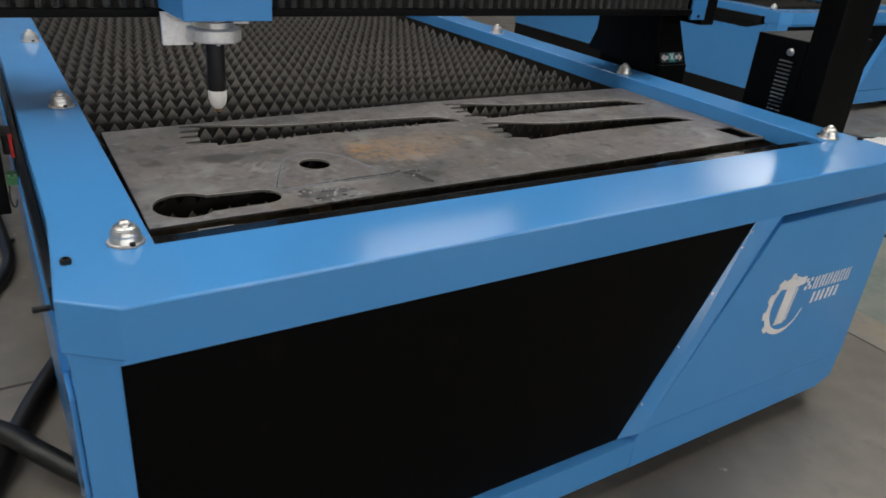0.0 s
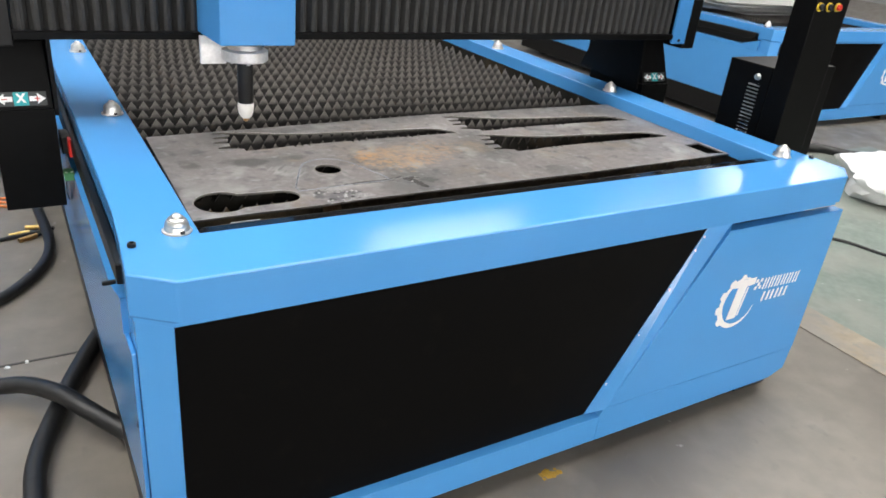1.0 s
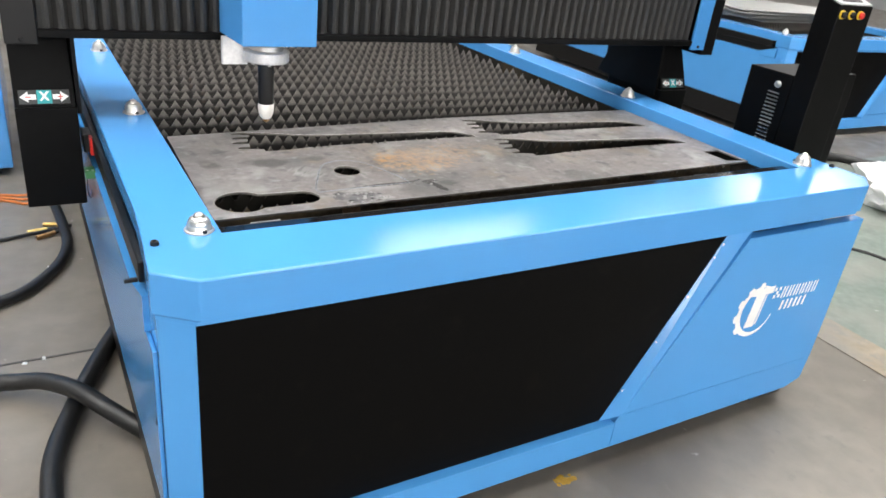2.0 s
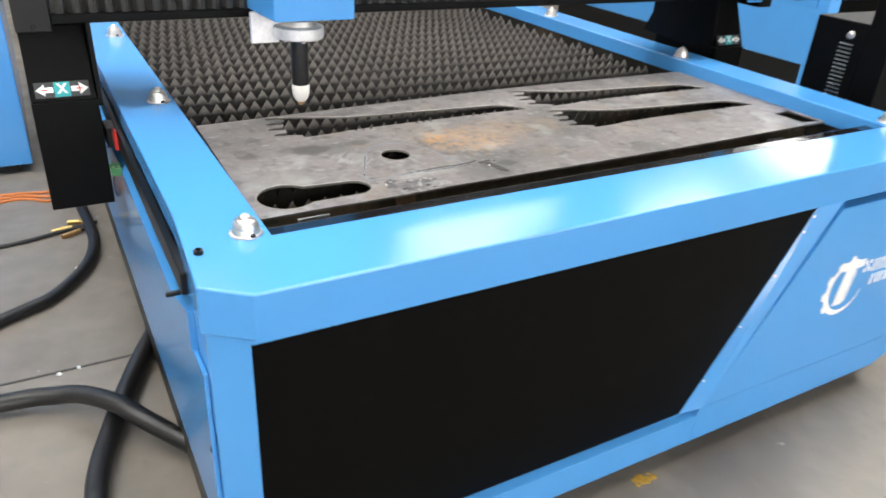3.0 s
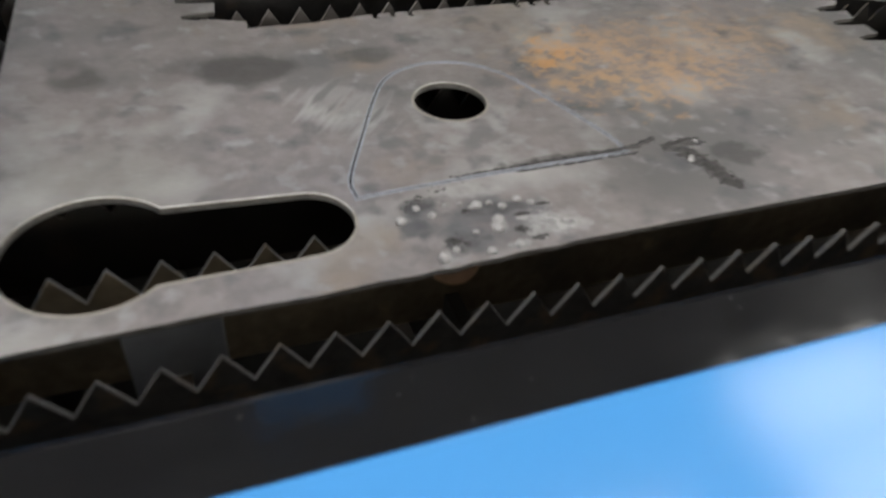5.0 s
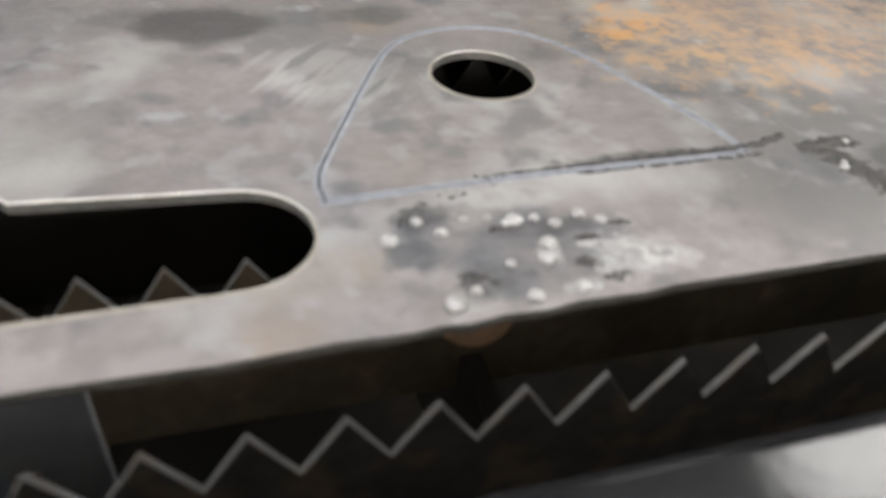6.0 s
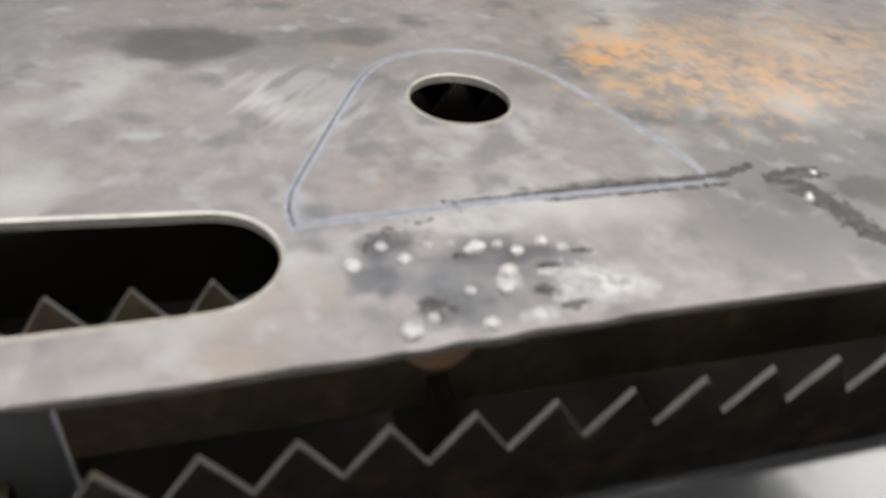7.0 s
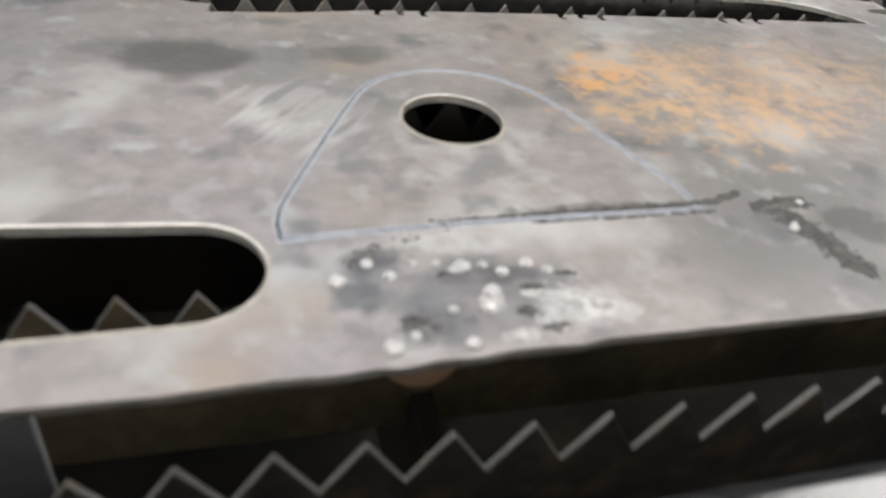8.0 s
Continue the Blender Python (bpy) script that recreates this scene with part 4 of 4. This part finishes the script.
def gantry():
    g = empty("gantry", "black gantry bridge with pleated bellows and blue ends", "gantry")
    fy = GY + 0.085
    by = GY + 0.066             # front of the bridge
    for s in (0, 1):
        def sx(a, b):
            return (a, b) if s == 0 else (mirror(b), mirror(a))
        x0, x1 = sx(-0.268, -0.133)
        bm = bmesh.new()
        box(bm, x0, x1, fy, fy + 0.30, 0.512, 0.767, 0.002)
        col = part("carriage_cover", bm, COVER, g)
        bm = bmesh.new()
        prism(bm, [(fy + 0.004, 0.7675), (fy + 0.34, 0.7675), (fy + 0.34, 0.98), (fy + 0.26, 1.19), (fy + 0.10, 1.19), (fy + 0.10, 0.98)], x0 + 0.002, x1 - 0.002, "x", 0.002)
        part("upright", bm, COVER, g)
        bm = bmesh.new()
        ix0, ix1 = sx(-0.132, -0.122)
        prism(bm, [(fy + 0.02, 0.745), (fy + 0.36, 0.765), (fy + 0.28, 0.93), (fy + 0.03, 0.93)], ix0, ix1, "x", 0.001)
        part("side_plate", bm, COVER, g)
        slope = math.atan2(0.096, 0.2125)
        m = Matrix.Translation((x0 + 0.012, fy + 0.0085, 0.775)) @ Matrix.Rotation(radians(90) - slope, 4, "X")
        x_label(col, 0, 0.110, m)
        bm = bmesh.new()
        box(bm, *sx(-0.268, -0.200), by - 0.012, by - 0.002, 0.925, 1.195, 0.002)
        strip = part("end_strip", bm, BLUE if s else BLACK, g)
        bm = bmesh.new()
        lathe(bm, [(0.0055, 0.0), (0.0055, 0.003), (0.003, 0.004), (0.0, 0.004)], n=12)
        bmesh.ops.transform(bm, matrix=Matrix.Translation(((sx(-0.268, -0.2)[0] + sx(-0.268, -0.2)[1]) / 2, by - 0.0118, 0.937)) @ Matrix.Rotation(radians(90), 4, "X"), verts=bm.verts)
        part("strip_screw", bm, BLACK, strip)
    bm = bmesh.new()
    box(bm, -0.198, mirror(-0.198), by + 0.02, by + 0.20, 0.955, 1.19, 0.004)
    part("bridge_beam", bm, COVER, g)
    bm = bmesh.new()
    box(bm, -0.199, mirror(-0.199), by - 0.014, by + 0.02, 0.940, 0.958, 0.002)
    part("bottom_flange", bm, COVER, g)
    # pleated bellows either side of the torch head
    for x0, x1 in ((-0.195, 0.222), (0.415, mirror(-0.198))):
        bm = bmesh.new()
        n = int((x1 - x0) / 0.0315)
        pts = []
        for i in range(n):
            a = x0 + (x1 - x0) * i / n
            w = (x1 - x0) / n
            pts += [(a, by + 0.019), (a + w * 0.12, by + 0.012), (a + w * 0.28, by + 0.003), (a + w * 0.50, by), (a + w * 0.72, by + 0.003), (a + w * 0.88, by + 0.012)]
        pts += [(x1, by + 0.019)]
        lo = [bm.verts.new((x, y, 0.958)) for x, y in pts]
        hi = [bm.verts.new((x, y, 1.188)) for x, y in pts]
        lb = [bm.verts.new((x, by + 0.0195, 0.958)) for x, y in pts]
        for i in range(len(pts) - 1):
            bm.faces.new((lo[i], lo[i + 1], hi[i + 1], hi[i]))
            bm.faces.new((lo[i], lo[i + 1], lb[i + 1], lb[i]))
        part("bellows", bm, BELLOW, g, "black pleated cloth bellows")
    # motor cover behind the blue end strip
    bm = bmesh.new()
    box(bm, mirror(-0.269), mirror(-0.335), by + 0.0, by + 0.24, 0.905, 1.19, 0.003)
    part("motor_cover", bm, COVER, g)
    # torch head
    bx0, bx1, bf = 0.226, 0.412, GY - 0.105
    bm = bmesh.new()
    prism(bm, [(bx0, bf), (bx1, bf), (bx1, by + 0.015), (bx0 - 0.012, by + 0.015)], 0.956, 1.46, "z", 0.003)
    head = part("torch_head_cover", bm, BLUE, g, "blue sheet metal torch head cover")
    bm = bmesh.new()
    box(bm, 0.208, 0.272, GY + 0.02, GY + 0.034, 0.886, 0.9555, 0.001)
    box(bm, 0.240, 0.40, GY + 0.022, GY + 0.032, 0.93, 0.9555, 0.001)
    part("mounting_plate", bm, ALU, head)
    bm = bmesh.new()
    lathe(bm, [(0.0205, 0.90), (0.055, 0.90), (0.058, 0.903), (0.058, 0.926), (0.055, 0.928), (0.036, 0.929), (0.030, 0.956)], 0.314, GY, 0, 40)
    part("clamp_ring", bm, ALU, head, "cast aluminium clamp ring", smooth=True)
    for k in range(6):
        a = radians(25 + 60 * k)
        bm = bmesh.new()
        lathe(bm, [(0.0, 0.8945), (0.0042, 0.8945), (0.0048, 0.9), (0.0, 0.9)], 0.314 + 0.043 * math.cos(a), GY + 0.043 * math.sin(a), 0, 10)
        part("clamp_bolt", bm, ZINC, head)
    bm = bmesh.new()
    lathe(bm, [(0.026, 0.929), (0.044, 0.930), (0.044, 0.942), (0.030, 0.9435), (0.030, 0.956)], 0.314, GY, 0, 36)
    part("clamp_collar", bm, ZINC, head, "machined collar above the clamp ring", smooth=True)
    bm = bmesh.new()
    lathe(bm, [(0.0205, 0.93), (0.0205, 0.802), (0.0198, 0.800), (0.0198, 0.778), (0.0, 0.778)], 0.314, GY, 0, 32)
    torch = part("torch_body", bm, RUBBER, head, "black torch body", smooth=True)
    bm = bmesh.new()
    lathe(bm, [(0.0, 0.788), (0.0202, 0.788), (0.0208, 0.785), (0.0208, 0.773), (0.0190, 0.761), (0.0148, 0.751), (0.0098, 0.746), (0.0, 0.746)], 0.314, GY, 0, 32)
    part("shield_cup", bm, CERAMIC, torch, "white ceramic shield cup", smooth=True)
    bm = bmesh.new()
    lathe(bm, [(0.009, 0.749), (0.0085, 0.741), (0.004, 0.737), (0.0, 0.737)], 0.314, GY, 0, 20)
    part("nozzle", bm, COPPER, torch, "copper nozzle tip", smooth=True)
    # sensor block and red wiper on the left carriage
    bm = bmesh.new()
    box(bm, -0.132, -0.108, fy - 0.02, fy + 0.02, 0.585, 0.605, 0.002)
    sensor = part("sensor_terminal", bm, GREENP, g, "green sensor terminal block")
    bm = bmesh.new()
    tube(bm, [(-0.128, fy - 0.012, 0.585), (-0.131, fy - 0.02, 0.56), (-0.128, fy - 0.018, 0.538), (-0.122, fy - 0.004, 0.53), (-0.118, fy + 0.02, 0.535)], 0.002, 0.004, 8)
    part("sensor_lead", bm, RUBBER, sensor, smooth=True)
    for dx in (-0.006, 0.006):
        bm = bmesh.new()
        lathe(bm, [(0.0, 0.6), (0.003, 0.6), (0.003, 0.607), (0.0, 0.607)], -0.12 + dx, fy - 0.012, 0, 10)
        part("terminal_screw", bm, ZINC, sensor)
    bm = bmesh.new()
    box(bm, -0.1275, -0.096, fy + 0.02, fy + 0.09, 0.642, 0.689, 0.003)
    part("slide_block", bm, BLACK, g)
    bm = bmesh.new()
    box(bm, -0.114, -0.0935, fy - 0.012, fy + 0.0195, 0.644, 0.6895, 0.002)
    part("wiper", bm, REDP, g, "red slide wiper")
    return g


copy_thing(gantry(), pose(4.54, 3.6, 0))


# ---- control cabinet beside the table ----
def control_cabinet():
    c = empty("control_cabinet", "black steel control cabinet with buttons and louvres", "control cabinet")
    bm = bmesh.new()
    box(bm, 1.98, 2.33, 0.287, 0.462, 0.0, 0.928, 0.003)
    part("lower_body", bm, COVER, c)
    bm = bmesh.new()
    prism(bm, [(0.205, 0.0), (0.285, 0.0), (0.285, 1.19), (0.205, 1.165)], 1.98, 2.15, "x", 0.003)
    part("column", bm, COVER, c)
    for i, mat in enumerate((BLACK, BLACK, REDP)):
        x = 1.998 + i * 0.046
        m = Matrix.Translation((x, 0.2045, 1.138)) @ Matrix.Rotation(radians(90), 4, "X")
        bm = bmesh.new()
        lathe(bm, [(0.009, 0.0), (0.014, 0.0), (0.014, 0.004), (0.009, 0.005)], n=20)
        bmesh.ops.transform(bm, matrix=m, verts=bm.verts)
        collar = part("button_ring", bm, YELP, c, "yellow ringed push button", smooth=True)
        bm = bmesh.new()
        lathe(bm, [(0.0, 0.0), (0.010, 0.0), (0.010, 0.012), (0.007, 0.015), (0.0, 0.015)], n=20)
        bmesh.ops.transform(bm, matrix=m, verts=bm.verts)
        part("button", bm, mat, collar, smooth=True)
    bm = bmesh.new()
    prism(bm, [(0.207, 1.1668), (0.284, 1.1908), (0.284, 1.1945), (0.207, 1.1705)], 1.983, 2.147, "x")
    top = part("control_panel", bm, WALLM, c, "pale grey sloping control panel")
    bm = bmesh.new()
    prism(bm, [(0.222, 1.1755), (0.268, 1.19), (0.268, 1.192), (0.222, 1.1775)], 2.015, 2.115, "x")
    part("display", bm, BLACK, top)
    for i in range(15):
        z = 0.862 - i * 0.0125
        bm = bmesh.new()
        prism(bm, [(1.9805, z), (1.975, z - 0.004), (1.9805, z - 0.0055)], 0.32, 0.365, "y")
        part("louvre", bm, GALV, c)
    m = Matrix.Translation((1.98, 0.335, 0.888)) @ Matrix.Rotation(radians(-90), 4, "Y")
    bm = bmesh.new()
    lathe(bm, [(0.0, 0.0), (0.0115, 0.0), (0.0115, 0.004), (0.008, 0.0065), (0.008, 0.011), (0.0, 0.012)], n=20)
    bmesh.ops.transform(bm, matrix=m, verts=bm.verts)
    part("lock", bm, ZINC, c, "round zinc cabinet lock", smooth=True)


control_cabinet()


# ---- hoses, cables and things on the floor ----
def hose(name, pts, r, label, mat=RUBBER, step=0.006, rib=0.0012, n=14):
    bm = bmesh.new()
    tube(bm, pts, r, step, n, rib)
    return tagged(part(name, bm, mat, smooth=True), label, "hose" if r > 0.012 else "cable")


hose("exhaust_hose", [(-1.1, 0.66, 0.028), (-0.75, 0.71, 0.028), (-0.45, 0.685, 0.036), (-0.354, 0.655, 0.044), (-0.29, 0.605, 0.064), (-0.22, 0.503, 0.088), (-0.168, 0.42, 0.084), (-0.098, 0.34, 0.058), (0.02, 0.2, 0.030)], 0.0235, "ribbed black hose lying across another on floor")
hose("exhaust_hose", [(0.1, 1.1, 0.028), (-0.03, 0.95, 0.028), (-0.107, 0.81, 0.028), (-0.162, 0.69, 0.028), (-0.20, 0.597, 0.028), (-0.247, 0.47, 0.028), (-0.283, 0.36, 0.028), (-0.300, 0.25, 0.028), (-0.30, 0.05, 0.028), (-0.27, -0.3, 0.028)], 0.025, "ribbed black hose running out from under the table")
hose("power_cable", [(-1.0, 0.92, 0.02), (-0.60, 1.06, 0.02), (-0.409, 1.148, 0.02), (-0.313, 1.212, 0.02), (-0.221, 1.35, 0.02), (-0.174, 1.50, 0.02), (-0.17, 1.68, 0.02), (-0.2, 2.1, 0.02)], 0.019, "thick black sheathed cable curving over concrete", rib=0.0003)
hose("cable", [(-1.4, 1.66, 0.008), (-0.8, 1.63, 0.008), (-0.45, 1.645, 0.008), (-0.27, 1.69, 0.008), (-0.15, 1.72, 0.008)], 0.007, "thin black cable on concrete floor", rib=0)
for k in range(3):
    hose("wire", [(-1.4, 2.02 + 0.05 * k, 0.006), (-0.7, 2.0 + 0.06 * k, 0.006), (-0.40, 2.06 + 0.03 * k, 0.006), (-0.28, 2.0 + 0.05 * k, 0.006), (-0.18, 2.1 + 0.05 * k, 0.006)], 0.0055, "thin orange wire on concrete floor", ORANGE, 0.02, 0)
hose("power_cable", [(2.5, 1.5, 0.03), (3.2, 1.62, 0.03), (4.0, 1.72, 0.03), (4.55, 1.58, 0.03), (4.75, 1.36, 0.03), (5.3, 1.3, 0.03)], 0.03, "thick black hose on green floor", rib=0.001)
hose("cable", [(2.3, 1.1, 0.008), (2.8, 0.85, 0.008), (3.185, 0.538, 0.008), (3.281, 0.309, 0.008), (3.5, -0.2, 0.008)], 0.008, "thin black cable on green floor", rib=0)


def pipe_fitting(x, y, rz, mat, label, length=0.07, r=0.011):
    f = empty("pipe_fitting", label, "fitting", "pipe fittings", x, y, 0)
    for name, a, b, q, m in (("body", -length / 2, length / 2, r * 0.8, mat), ("nut", -length * 0.12, length * 0.14, r, mat), ("sleeve", length / 2, length * 0.95, r * 0.62, RUBBER)):
        bm = bmesh.new()
        lathe(bm, [(0.0, a), (q, a), (q, b), (0.0, b)], n=6 if name == "nut" else 16)
        bmesh.ops.transform(bm, matrix=Matrix.Translation((0, 0, r)) @ Matrix.Rotation(radians(rz), 4, "Z") @ Matrix.Rotation(radians(90), 4, "Y"), verts=bm.verts)
        part(name, bm, m, f)


pipe_fitting(-0.262, 1.70, 12, BRASS, "brass pipe fitting lying on concrete floor")
pipe_fitting(-0.205, 1.745, -20, BRASS, "brass pipe fitting lying on concrete floor")
pipe_fitting(-0.235, 1.655, 28, COPPER, "copper-coloured pipe fitting lying on concrete floor")


def film_bundle():
    bm = bmesh.new()
    random.seed(3)
    bmesh.ops.create_icosphere(bm, subdivisions=4, radius=1)
    for v in bm.verts:
        n = noise.fractal(v.co * 1.6, 1.0, 2.0, 4)
        v.co = Vector((v.co.x * 0.42 * (1 + 0.25 * n), v.co.y * 0.42 * (1 + 0.25 * n), max(0.0, 0.10 + v.co.z * 0.13 * (1 + 0.7 * n))))
    ob = part("packing_film", bm, FILM, smooth=True)
    ob.location = (4.32, 0.74, 0)
    tagged(ob, "crumpled white plastic packing film on floor", "packing film")


film_bundle()


def slug():
    bm = bmesh.new()
    lathe(bm, [(0.0, 0.0), (0.021, 0.0), (0.022, 0.001), (0.022, 0.004), (0.021, 0.005), (0.0, 0.005)], n=32)
    bmesh.ops.transform(bm, matrix=pose(0.3695, 0.1700, 0.6685, 53, 0, 0), verts=bm.verts)
    tagged(part("steel_slug", bm, RUSTY, smooth=True), "round rusty cut-out slug leaning on a slat", "steel slug")


slug()


def floor_scraps():
    random.seed(12)
    bm = bmesh.new()
    for x, y in ((-0.288, 0.816), (-0.338, 0.806), (-0.24, 1.4)):
        lump(bm, x, y, 0.008, 0.004, 0.0, 6)
    tagged(part("floor_scrap", bm, WHITE), "small white scraps on concrete floor", "scrap", kind="stuff")
    bm = bmesh.new()
    for i in range(14):
        lump(bm, 0.854 + random.gauss(0, 0.015), -0.19 + random.gauss(0, 0.008), random.uniform(0.004, 0.012), 0.0015, 0.0, 7)
    tagged(part("paint_spill", bm, SPILL), "small yellow-orange paint spill on concrete floor", "spill", kind="stuff")


floor_scraps()


# ---- machines farther back ----
def rear_machine():
    m = empty("blue_machine", "tall blue machine cabinet behind the table", "machine", "", -0.95, 2.35, 0)
    bm = bmesh.new()
    box(bm, -0.9, 0.63, 0, 1.4, 0.04, 1.25, 0.006)
    part("cabinet_body", bm, BLUE, m)
    bm = bmesh.new()
    box(bm, -0.85, 0.58, 0.05, 1.35, 0.0, 0.045)
    part("plinth", bm, BLACK, m)
    bm = bmesh.new()
    box(bm, -0.7, 0.3, -0.012, 0.002, 0.3, 1.05, 0.004)
    part("front_door", bm, BLUE, m)


rear_machine()


def sheet_stack():
    s = empty("sheet_stack", "stack of bright metal sheets on the far table", "sheet stack", "", 5.4, 3.0, 0.745)
    random.seed(5)
    for k in range(9):
        w, d = random.uniform(0.45, 0.72), random.uniform(0.2, 0.5)
        bm = bmesh.new()
        box(bm, -w, w, -d, d, 0, 0.008, 0.0015)
        ob = part("sheet", bm, STEEL_SHEET, s)
        ob.matrix_basis = pose(random.uniform(-0.12, 0.1), random.uniform(-0.12, 0.12), 0.0095 * k, 0, 0, random.uniform(-7, 7))


sheet_stack()
